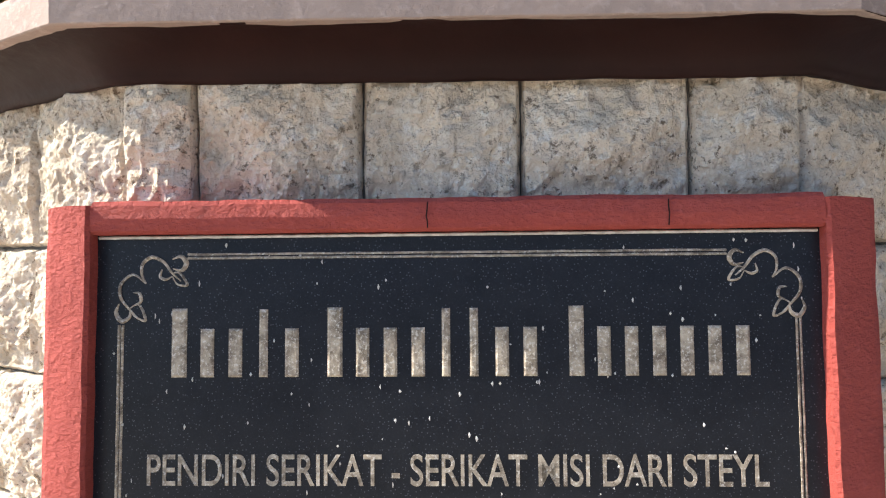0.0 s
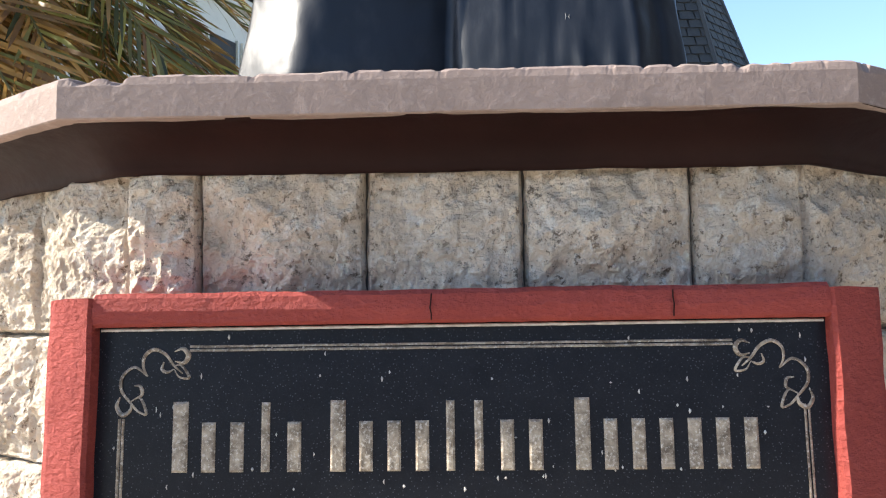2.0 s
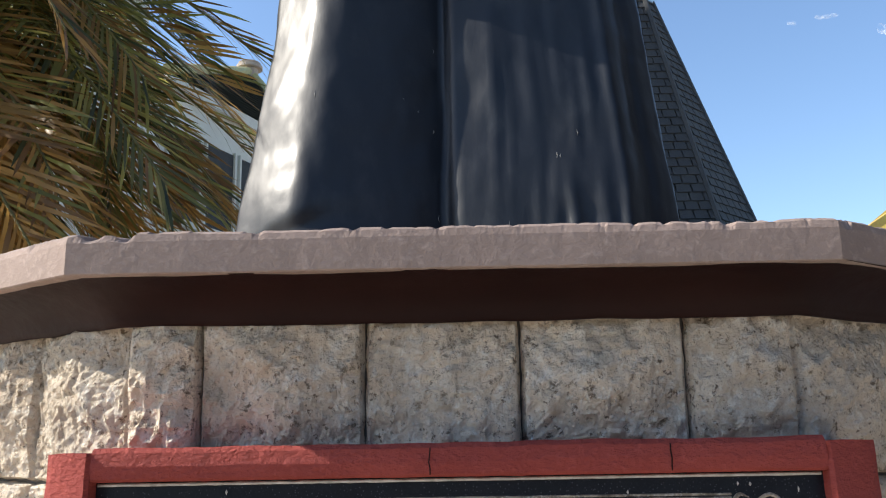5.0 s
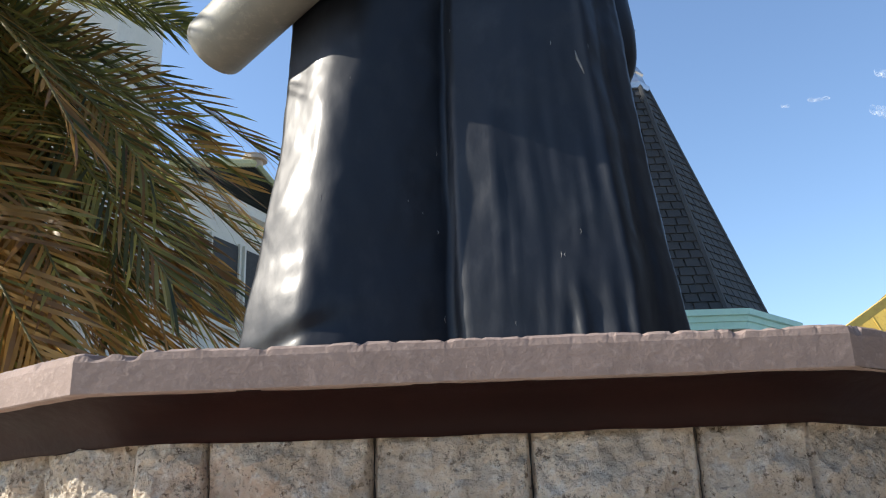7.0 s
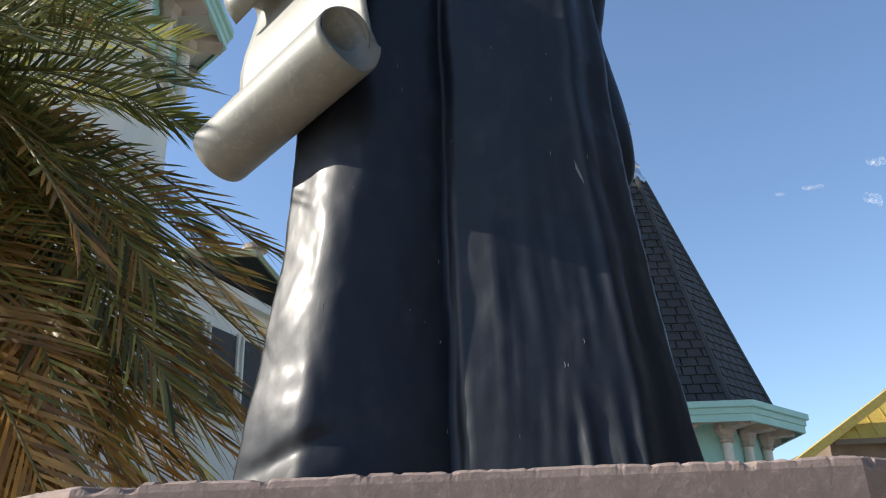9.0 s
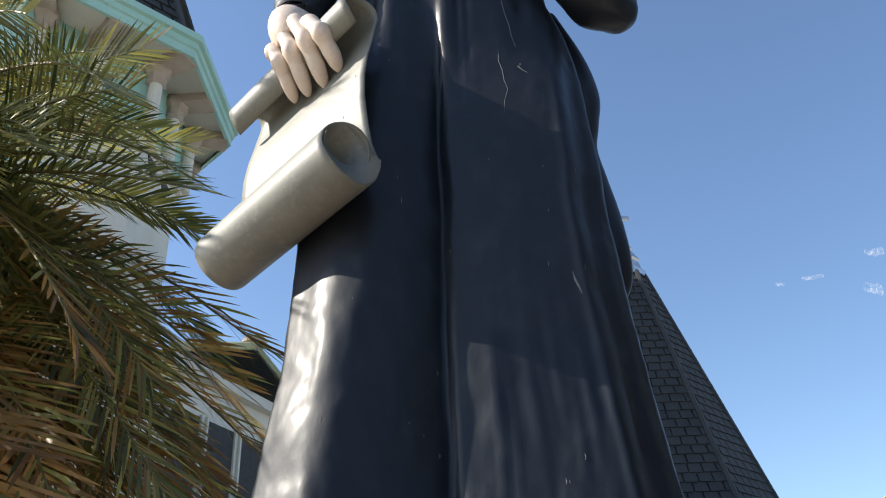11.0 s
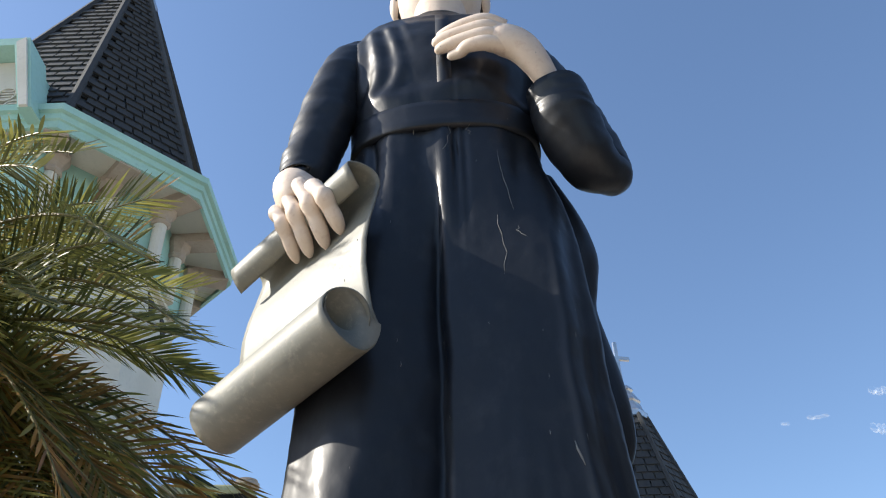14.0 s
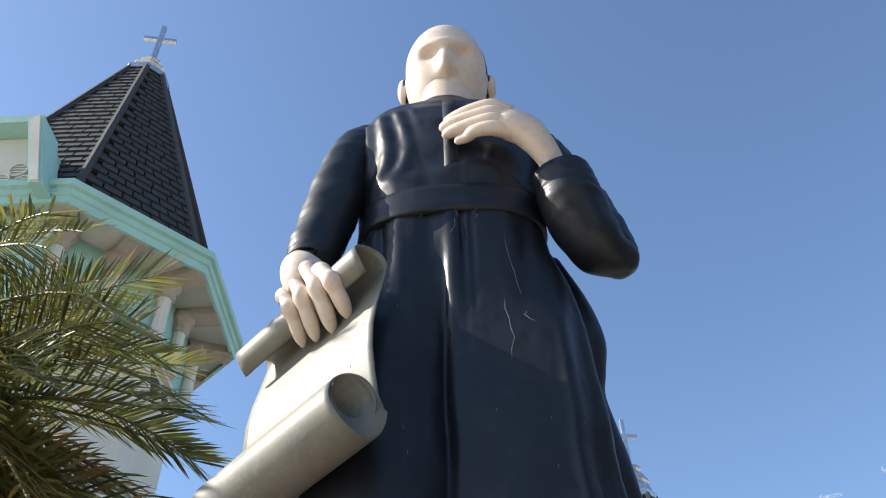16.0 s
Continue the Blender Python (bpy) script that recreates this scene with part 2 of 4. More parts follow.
# cap with a chipped upper edge
bm = bmesh.new()
rows = []
for out, z, w in ((0.0, 1.699, 0), (0.1185, 1.699, 0.0006), (0.1208, 1.701, 0.0007), (0.1210, 1.716, 0.0006), (0.1210, 1.73, 0.0006), (0.1210, 1.745, 0.0006), (0.1185, 1.755, 0.0018), (0.1110, 1.7595, 0.002), (0.06, 1.761, 0.002), (-0.3, 1.76, 0), (-1.0, 1.76, 0)):
    rows.append([v + Vector((-0.009, 0, 0)) for v in ring(APO + out, z, w, 220)])
for r, share in zip(rows[5:9], (0.25, 0.8, 1.0, 0.5)):
    for v in r:
        chip = max(0, noise.noise(Vector((v.x * 9, v.y * 9, 3))) - 0.42) * 0.04 + max(0, noise.noise(Vector((v.x * 36, v.y * 36, 9))) - 0.36) * 0.03 + max(0, noise.noise(Vector((v.x * 90, v.y * 90, 4))) - 0.2) * 0.006
        v.z -= chip * share
        v.xy *= 1 - chip * 0.12 * share
skin(bm, rows, True, (True, True))
part("cap_slab", bm, CAP, pedestal, "grey-brown painted cement cap with chipped edge", False)
# hairline cracks in the cap
for x in (-0.03, 0.30):
    bm = bmesh.new()
    tube(bm, [(x + 0.004 * noise.noise(Vector((x * 50, z * 60, 0))), -(APO + 0.1135), z) for z in (1.70, 1.712, 1.724, 1.736, 1.748, 1.757)], 0.0013, 5)
    part("crack", bm, MORTAR, pedestal)

# cladding stones, course by course
COURSES = [0.0, 0.17, 0.33, 0.54, 0.755, 0.97, 1.187, 1.402, 1.649]


def stone(width, height, seed, fine):
    bm = bmesh.new()
    nx, nz = (max(6, int(width / 0.0052)), max(6, int(height / 0.0052))) if fine else (4, 3)
    planes = [(0.029 + random.uniform(-0.006, 0.006), random.uniform(-0.1, 0.1), random.uniform(-0.1, 0.1), 0, 0)]
    for _ in range(7):
        a = random.uniform(0, math.tau)
        px, pz = math.cos(a) * width * 0.30 * random.uniform(0.3, 1), math.sin(a) * height * 0.30 * random.uniform(0.3, 1)
        planes.append((0.027, -math.cos(a) * random.uniform(0.12, 0.45), -math.sin(a) * random.uniform(0.12, 0.45), px, pz))
    grid = []
    for i in range(nx + 1):
        row = []
        for k in range(nz + 1):
            u, w = i / nx, k / nz
            x, z = (u - 0.5) * width, w * height
            edge = min(u * width, (1 - u) * width, w * height, (1 - w) * height)
            rise = 0.016 * min(1, edge / 0.004) ** 0.6
            p = Vector((x, seed * 3.7, z))
            wx, wz = x + noise.noise(p * 14) * 0.03, z - height / 2 + noise.noise(p * 14 + Vector((9, 2, 0))) * 0.03
            bulk = max(-0.004, min(h + sx * (wx - px) + sz * (wz - pz) for h, sx, sz, px, pz in planes))
            face = bulk + noise.noise(p * 9) * 0.007 + (noise.ridged_multi_fractal(p * 16, 0.8, 2.1, 5, 1.0, 2.0) - 1.2) * 0.0065 - noise.voronoi(p * 24)[0][0] * 0.008 + (noise.noise(p * 90) * 0.0045 + noise.noise(p * 45) * 0.005 if fine else 0) - 0.004
            y = 0.012 - rise - face * min(1, edge / 0.010) ** 0.7
            jig = 0.0025 if edge < 0.001 else 0
            row.append(bm.verts.new((x + jig * noise.noise(p * 40), y, z + jig * noise.noise(p * 43 + Vector((5, 0, 0))))))
        grid.append(row)
    for i in range(nx):
        for k in range(nz):
            bm.faces.new((grid[i][k], grid[i + 1][k], grid[i + 1][k + 1], grid[i][k + 1]))
    rim = [r[0] for r in grid] + grid[-1][1:] + [r[-1] for r in grid[-2::-1]] + grid[0][-2:0:-1]
    back = [bm.verts.new((v.co.x, 0.03, v.co.z)) for v in rim]
    for i in range(len(rim)):
        j = (i + 1) % len(rim)
        bm.faces.new((rim[j], rim[i], back[i], back[j]))
    return bm


SIDE = 2 * APO * math.tan(math.pi / SIDES)
TOP_JOINTS = (-SIDE / 2, -0.383, -0.137, 0.093, 0.335, SIDE / 2)
seed = 0
for facet in range(SIDES):
    turn = Matrix.Rotation(math.tau * facet / SIDES, 4, "Z")
    front = facet in (0, 1, SIDES - 1)
    for c, (z0, z1) in enumerate(zip(COURSES, COURSES[1:])):
        if facet == 0 and c == 7:
            joints = list(TOP_JOINTS)
        else:
            n = random.choice((4, 4, 5)) if front else 3
            off = [random.uniform(-0.05, 0.05) for _ in range(n - 1)]
            joints = [-SIDE / 2] + [-SIDE / 2 + SIDE * (i + 1) / n + off[i] for i in range(n - 1)] + [SIDE / 2]
        for x0, x1 in zip(joints, joints[1:]):
            seed += 1
            if facet == 0 and 3 <= c < 7:
                continue
            if facet == 0 and c == 7:
                z0 = 1.440
            ob = part("stone", stone(x1 - x0 - (0.0028 if facet == 0 else 0.006), z1 - z0 - (0.0028 if facet == 0 else 0.005), seed, front and c >= 4), STONE, pedestal)
            ob.matrix_basis = turn @ Matrix.Translation(((x0 + x1) / 2, -APO, z0 + 0.003))

# ---------- plaque ----------
FACE = -0.002
plaque = thing("memorial_plaque", (-0.0022, -0.038, 1.4195), "black granite memorial plaque in a red painted frame", "plaque")
plaque.rotation_euler = (radians(-4.0), radians(-0.32), 0)
plaque.scale = (0.989, 1, 1)


def at_plaque(ob):
    ob.matrix_parent_inverse = Matrix.Translation((0, 0, -1.42))
    return ob


bm = bmesh.new()
box(bm, (-0.503, FACE, 0.56), (0.497, 0.12, 1.424))
at_plaque(part("granite_slab", bm, GRANITE, plaque, "polished black speckled granite"))


def bar(name, rows, label=""):
    """A painted frame bar lofted through sections, with a hand-finished surface."""
    bm = bmesh.new()
    skin(bm, rows)
    return at_plaque(part(name, bm, RED, plaque, label))


def side_section(s, z, w=0.0018):
    pts = [(0.501, 0.10), (0.501, -0.026), (0.506, -0.031), (0.524, -0.0255), (0.546, -0.0165), (0.566, -0.007), (0.576, 0.002), (0.577, 0.13)]
    out = []
    for x, y in pts:
        v = Vector((s * x - (0.006 if s > 0 else 0), y, z))
        out.append(v + noise.noise_vector(v * 23) * w)
    return out if s > 0 else out[::-1]


for s in (-1, 1):
    bar("frame_side", [side_section(s, 0.50 + 0.966 * k / 80 - (0.006 if k == 80 else 0)) for k in range(81)], "red side bar sloping back from the granite")


def top_section(x, low, w=0.0018):
    base = 1.421 if not low else 0.563
    pts = [(0.10, 0), (-0.020, 0.0), (-0.0255, 0.004), (-0.029, 0.02), (-0.027, 0.038), (-0.020, 0.045), (0.10, 0.046)]
    out = []
    for y, z in pts:
        v = Vector((x, y, base + (-z if low else z)))
        out.append(v + noise.noise_vector(v * 19) * (w if z > 0.01 else 0.0004) + noise.noise_vector(v * 70) * 0.0006)
    return out[::-1] if low else out


bar("frame_top", [top_section(-0.5005 + 0.995 * k / 120, False) for k in range(121)], "red top bar with brushed plaster texture")
bar("frame_bottom", [top_section(-0.5005 + 0.995 * k / 60, True) for k in range(61)])
for x in (-0.035, 0.288):
    bm = bmesh.new()
    tube(bm, [(x + 0.003 * noise.noise(Vector((x * 90, z * 90, 0))), -0.0305, z) for z in (1.424, 1.432, 1.44, 1.45, 1.459)], 0.001, 5)
    at_plaque(part("crack", bm, MOULD, plaque))
bm = bmesh.new()
tube(bm, [(-0.497 + 0.988 * k / 90, FACE - 0.004, 1.4172 + 0.0005 * noise.noise(Vector((k * 0.9, 1, 0)))) for k in range(91)], [0.0022 + 0.0006 * noise.noise(Vector((k * 0.7, 5, 2))) for k in range(91)], 6)
at_plaque(part("grout_line", bm, GROUT, plaque, "thin white filler along the granite edge"))


def engraved_line(a, b):
    """A rule of two fine strokes with a gap."""
    bm = bmesh.new()
    a, b = Vector(a), Vector(b)
    d = (b - a).normalized()
    n = Vector((-d.z, 0, d.x))
    for off, r in ((-0.0026, 0.0025), (0.0026, 0.0022)):
        tube(bm, [a.lerp(b, k / 60) + n * (off + 0.0005 * noise.noise(Vector((k * 0.8, off * 900, 1)))) for k in range(61)], r, 6, 0, 0.6)
    at_plaque(part("border_rule", bm, ENGRAVE, plaque, "engraved double rule, pale gilt"))


Y = FACE - 0.0004
engraved_line((-0.372, Y, 1.391), (0.370, Y, 1.390))
engraved_line((-0.465, Y, 1.297), (-0.465, Y, 0.70))
engraved_line((0.463, Y, 1.308), (0.463, Y, 0.70))


def stroke(bm, pts, r0, r1):
    line = smooth_path([(x, Y, z, 0) for x, z in pts], 8)
    m = len(line) - 1
    tube(bm, [p[:3] for p in line], [1.35 * (r0 + (r1 - r0) * math.sin(math.pi * i / m)) for i in range(m + 1)], 7, 0, 0.7)


def corner_ornament(x0, z0, sx):
    """Two scrolls and two leaf sprays round a corner of the border."""
    bm = bmesh.new()
    f = lambda pts: [(x0 + sx * 0.77 * a, z0 + 0.77 * b) for a, b in pts]
    stroke(bm, f([(0.064, 0.050), (0.056, 0.066), (0.058, 0.086), (0.075, 0.097), (0.096, 0.088), (0.112, 0.068), (0.128, 0.054)]), 0.0008, 0.0022)
    stroke(bm, f([(0.064, 0.050), (0.040, 0.066), (0.018, 0.050), (0.017, 0.026), (0.032, 0.006), (0.050, -0.012)]), 0.0008, 0.0022)
    stroke(bm, f([(0.112, 0.093), (0.128, 0.098), (0.138, 0.086), (0.130, 0.073), (0.113, 0.076)]), 0.0006, 0.003)
    stroke(bm, f([(0.093, 0.075), (0.090, 0.062), (0.100, 0.057), (0.112, 0.062)]), 0.0006, 0.002)
    stroke(bm, f([(0.112, 0.068), (0.126, 0.068), (0.140, 0.047), (0.122, 0.048), (0.112, 0.062)]), 0.0006, 0.0017)
    stroke(bm, f([(0.015, 0.014), (0.010, -0.002), (0.020, -0.017), (0.034, -0.010), (0.036, 0.006)]), 0.0006, 0.003)
    stroke(bm, f([(0.040, 0.034), (0.052, 0.032), (0.055, 0.018), (0.044, 0.012)]), 0.0006, 0.002)
    stroke(bm, f([(0.034, 0.006), (0.052, 0.012), (0.064, -0.016), (0.046, -0.010), (0.034, 0.002)]), 0.0006, 0.0017)
    at_plaque(part("corner_ornament", bm, ENGRAVE, plaque, "engraved curling leaf ornament, pale gilt"))


corner_ornament(-0.480, 1.3155, 1)
corner_ornament(0.4795, 1.3165, -1)

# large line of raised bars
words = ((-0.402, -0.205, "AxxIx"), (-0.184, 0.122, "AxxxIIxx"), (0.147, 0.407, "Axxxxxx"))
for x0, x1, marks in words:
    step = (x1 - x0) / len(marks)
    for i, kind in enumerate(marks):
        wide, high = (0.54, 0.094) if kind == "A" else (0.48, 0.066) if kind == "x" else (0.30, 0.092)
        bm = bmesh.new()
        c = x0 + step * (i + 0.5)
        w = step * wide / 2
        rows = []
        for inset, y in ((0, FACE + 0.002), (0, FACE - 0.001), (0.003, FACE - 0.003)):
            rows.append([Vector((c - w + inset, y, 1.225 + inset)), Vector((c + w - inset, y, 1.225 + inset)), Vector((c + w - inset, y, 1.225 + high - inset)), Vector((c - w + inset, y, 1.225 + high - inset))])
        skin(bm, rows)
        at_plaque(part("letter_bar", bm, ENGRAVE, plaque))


def writing(text, x0, x1, z0, high):
    cu = bpy.data.curves.new("writing", "FONT")
    cu.body, cu.size, cu.extrude, cu.bevel_depth, cu.offset = text, 0.1, 0.012, 0.0, 0.0008
    ob = bpy.data.objects.new("writing", cu)
    scene.collection.objects.link(ob)
    dg = bpy.context.evaluated_depsgraph_get()
    me = bpy.data.meshes.new_from_object(ob.evaluated_get(dg))
    bpy.data.objects.remove(ob)
    xs, ys = [v.co.x for v in me.vertices], [v.co.y for v in me.vertices]
    sx, sy = (x1 - x0) / (max(xs) - min(xs)), high / (max(ys) - min(ys))
    for v in me.vertices:
        v.co = ((v.co.x - min(xs)) * sx + x0, FACE - 0.0005 - v.co.z * 0.08, (v.co.y - min(ys)) * sy + z0)
    me.materials.clear()
    me.materials.append(ENGRAVE)
    ob = new("inscription", me)
    ob.parent = plaque
    return at_plaque(tagged(ob, "engraved pale gilt capital letters"))


writing("PENDIRI SERIKAT - SERIKAT MISI DARI STEYL", -0.425, 0.417, 1.079, 0.0425)
# lime splashes on the granite
for _ in range(110):
    bm = bmesh.new()
    x, z, h = random.uniform(-0.48, 0.48), random.uniform(0.95, 1.41), random.uniform(0.002, 0.008)
    tube(bm, [(x, FACE, z), (x + random.uniform(-0.001, 0.001), FACE - 0.0006, z - h / 2), (x, FACE, z - h)], [0.0004, random.uniform(0.0010, 0.0022), 0.0004], 6)
    at_plaque(part("splash", bm, GROUT, plaque))
from mathutils.bvhtree import BVHTree

# ---------- statue: one painted mesh ----------
AX, AY, BASE = 0.0, 1.12, 1.758
# height, middle, half width, reach to the front, reach to the back
SECTIONS = ((1.758, -0.004, 0.640, 0.41, 0.40), (1.85, -0.005, 0.623, 0.40, 0.39), (2.0, -0.009, 0.588, 0.385, 0.37), (2.2, -0.005, 0.561, 0.36, 0.35), (2.55, -0.003, 0.523, 0.33, 0.32), (2.8, -0.006, 0.508, 0.315, 0.31),
            (3.05, -0.012, 0.498, 0.30, 0.30), (3.45, -0.010, 0.480, 0.285, 0.29), (3.75, 0.004, 0.435, 0.275, 0.28), (3.93, 0.0, 0.385, 0.27, 0.27), (4.05, 0.0, 0.365, 0.272, 0.27), (4.2, 0.0, 0.372, 0.285, 0.27),
            (4.36, 0.0, 0.395, 0.30, 0.27), (4.52, 0.0, 0.415, 0.29, 0.27), (4.64, 0.0, 0.42, 0.265, 0.26), (4.74, 0.0, 0.38, 0.225, 0.24), (4.81, 0.0, 0.29, 0.18, 0.21), (4.86, 0.0, 0.19, 0.15, 0.17), (4.89, 0.0, 0.15, 0.14, 0.15))


def lump(a, centre, width):
    d = (a - centre + math.pi) % math.tau - math.pi
    return math.exp(-(d / width) ** 2)


def step(x, lo, hi):
    t = min(1, max(0, (x - lo) / (hi - lo)))
    return t * t * (3 - 2 * t)


def softmin(a, b, k):
    h = max(k - abs(a - b), 0) / k
    return min(a, b) - h * h * k * 0.25


VALLEY = -0.037


def skirt_front(x, z, left, right, reach):
    """How far the skirt stands forward at x: a knee panel, a deep fold, a flat panel and a crest."""
    drop = step(-z, -2.9, -1.9)
    ridge = -0.300 - 0.105 * drop
    crest = 0.352 + 0.06 * drop
    deep = 0.105
    slant = reach - 0.76 * (ridge - left)
    s = (x - left) / (ridge - left)
    knee = slant + (reach - slant) * (1.22 * s - 0.22 * s * s)
    f = (x - ridge) / (VALLEY - ridge)
    fall = reach - deep * (0.22 * f + 0.78 * max(f, 0) ** 2.2)
    g = min(1, max(0, (x - VALLEY) / (crest - VALLEY)))
    flat = reach + 0.002 - 0.05 * (1 - g) ** 2.2 - (deep - 0.05) * (1 - step(x, VALLEY, VALLEY + 0.016))
    side = reach + 0.004 - 1.15 * (x - crest)
    if x < VALLEY:
        out = softmin(knee, fall, 0.055 - 0.040 * drop)
    else:
        out = softmin(flat, side, 0.016)
        out += 0.011 * lump(x, crest - 0.012, 0.017) * (1 - step(z, 2.9, 3.6)) - 0.022 * lump(x, crest + 0.055, 0.024)
        streak = noise.noise(Vector((x * 13, 4.2, z * 1.1))) * 0.010 + noise.noise(Vector((x * 34 + 0.6 * math.sin(z * 5), 8.1, z * 2.6))) * 0.0050
        out += streak * (1 - step(z, 2.3, 2.9)) * step(x, 0.02, 0.10) * (1 - step(x, crest - 0.05, crest))
        for fx, wide, high in ((0.255, 0.016, 2.25), (0.335, 0.012, 2.10)):
            out += 0.014 * (1 - step(z, high - 0.4, high)) * lump(x, fx + 0.06 * (2.2 - z), wide)
    # dents in the knee panel and the curl of the hem by the foot
    out += 0.008 * noise.noise(Vector((x * 9, 1.7, z * 4))) * lump(x, ridge, 0.10)
    hem = 1.90 + 0.30 * (x + 0.42)
    out += 0.040 * (1 - step(z, hem - 0.07, hem + 0.01)) * lump(x, -0.47, 0.13) - 0.018 * lump(z, hem + 0.035, 0.03) * lump(x, -0.45, 0.12)
    # round back to the sides
    turn_l, turn_r = min(1, (x - left) / 0.030), min(1, (right - x) / 0.030)
    for u in (turn_l, turn_r):
        u = max(u, 0)
        out *= math.sqrt(max(0, 1 - (1 - u) ** 2))
    return out


def robe_fold(x, d, z):
    """Relief of the upper cassock at x across its front, the angle d from the front and the height z."""
    out = 0.0
    chest = step(z, 4.18, 4.28) * (1 - step(z, 4.60, 4.76))
    side = step(-x, 0.08, 0.2)
    # drapery gathered from the shoulder down to the sash
    sweep = x * (1 + 0.9 * (z - 4.25)) + 0.9 * (z - 4.3) ** 2
    out += chest * (0.007 * math.sin(sweep * 62 + 0.5 * math.sin(z * 17)) * side + 0.003 * math.sin(d * 9 + z * 6))
    out += 0.018 * lump(z, 4.20 + 0.03 * math.sin(d * 5), 0.045) * (0.7 + 0.3 * math.sin(d * 8))
    # pleats hanging from the sash
    for fx, wide, deep in ((-0.27, 0.018, -0.024), (-0.20, 0.03, 0.012), (-0.085, 0.045, -0.022), (0.0, 0.022, 0.012), (0.042, 0.010, -0.026), (0.075, 0.012, -0.016), (0.18, 0.05, 0.010), (0.27, 0.03, -0.014)):
        out += 0.8 * deep * lump(z, 3.86, 0.24) * step(math.cos(d), 0, 0.3) * lump(x, fx * (1 - 0.25 * (3.9 - z)), wide)
    return out


def robe_ring(z, n=360):
    for s, t in zip(SECTIONS, SECTIONS[1:]):
        if s[0] <= z <= t[0]:
            break
    k = (z - s[0]) / (t[0] - s[0])
    k = k * k * (3 - 2 * k) * 0.35 + k * 0.65
    mid, half, front, back = (s[i] + (t[i] - s[i]) * k for i in range(1, 5))
    low = 1 - step(z, 3.25, 3.95)
    pts = []
    for i in range(n):
        a = math.tau * i / n
        c, q = math.cos(a), math.sin(a)
        e = 0.86
        x, y = math.copysign(abs(c) ** e, c), math.copysign(abs(q) ** e, q)
        deep = front if q < 0 else back
        d = (a + math.pi / 2 + math.pi) % math.tau - math.pi
        bulge = robe_fold(mid + half * x, d, z)
        p = Vector((AX + mid + (half + bulge * 0.7) * x, AY + (deep + bulge) * y, z))
        if q < 0 and low > 0:
            px = mid + half * x
            p.y += (AY - skirt_front(px, z, mid - half, mid + half, front) + bulge * y - p.y) * low
        pts.append(p + noise.noise_vector(p * 5) * 0.006 + noise.noise_vector(p * 19) * 0.0018 + noise.noise_vector(p * 44) * 0.0005 + noise.noise_vector(Vector((p.x * 26, p.y * 26, p.z * 7))) * 0.0014 * (1 - step(z, 2.3, 2.9)))
    return pts


def wrinkle(rows, much, seed):
    """Creases and folds round a sleeve."""
    for i, row in enumerate(rows[1:-1]):
        mid = sum((v.co for v in row), Vector()) / len(row)
        for k, v in enumerate(row):
            a = math.tau * k / len(row)
            p = Vector((v.co.x * 5, v.co.y * 5, v.co.z * 13 + seed))
            fold = noise.noise(p) * 0.7 + (1 - abs(noise.noise(p * 1.9)) * 3.2) * 0.35 + 0.25 * math.sin(v.co.z * 38 + 2.2 * math.sin(a + seed)) + 0.22 * noise.noise(p * 3.6)
            v.co = mid + (v.co - mid) * (1 + much * fold)


bm = bmesh.new()
zs = [BASE + (4.89 - BASE) * k / 260 for k in range(261)]
skin(bm, [robe_ring(min(z, 4.8899)) for z in zs], True, (True, True), 0)
# sash
rows = []
for dz, out in ((-0.072, -0.01), (-0.070, 0.010), (-0.062, 0.014), (-0.03, 0.013), (0.0, 0.010), (0.035, 0.013), (0.062, 0.012), (0.070, 0.006), (0.073, -0.01)):
    ringp = []
    for i in range(120):
        a = math.tau * i / 120
        c, q = math.cos(a), math.sin(a)
        x, y = math.copysign(abs(c) ** 0.86, c), math.copysign(abs(q) ** 0.86, q)
        rise = 0.06 * (1 + q) + 0.01 * c
        ringp.append(Vector((AX + (0.368 + out) * x, AY + (0.275 + out) * y, 4.065 + dz + rise)))
    rows.append(ringp)
skin(bm, rows, True, (False, False), 0)
# buttoned front: a narrow raised strip down the chest and the skirt
skin(bm, [[Vector((x + 0.012, AY - r, z)) for x, r in ((-0.03, 0.2), (-0.028, d), (0.028, d), (0.03, 0.2))] for z, d in ((4.12, 0.262), (4.16, 0.285), (4.25, 0.300), (4.36, 0.309), (4.45, 0.304), (4.52, 0.298), (4.64, 0.273), (4.73, 0.236))], True, (True, True), 0)
# stand-up collar
skin(bm, [[Vector((0.005 + r * math.cos(b), AY + 0.005 + r * 1.02 * math.sin(b), z + 0.035 * math.sin(b) * -0.4)) for b in (math.tau * k / 40 for k in range(40))] for r, z in ((0.168, 4.75), (0.156, 4.80), (0.147, 4.855), (0.137, 4.86), (0.128, 4.79))], True, (False, False), 0)
# hanging sleeve side, arm and cuff
wrinkle(limb(bm, [(-0.31, 1.10, 4.68, 0.11), (-0.385, 1.06, 4.58, 0.125), (-0.435, 1.01, 4.42, 0.108), (-0.465, 0.985, 4.22, 0.112), (-0.500, 0.965, 4.02, 0.106), (-0.525, 0.945, 3.87, 0.096), (-0.530, 0.94, 3.83, 0.090), (-0.532, 0.94, 3.85, 0.078)], 10, 48, 0), 0.075, 1.0)
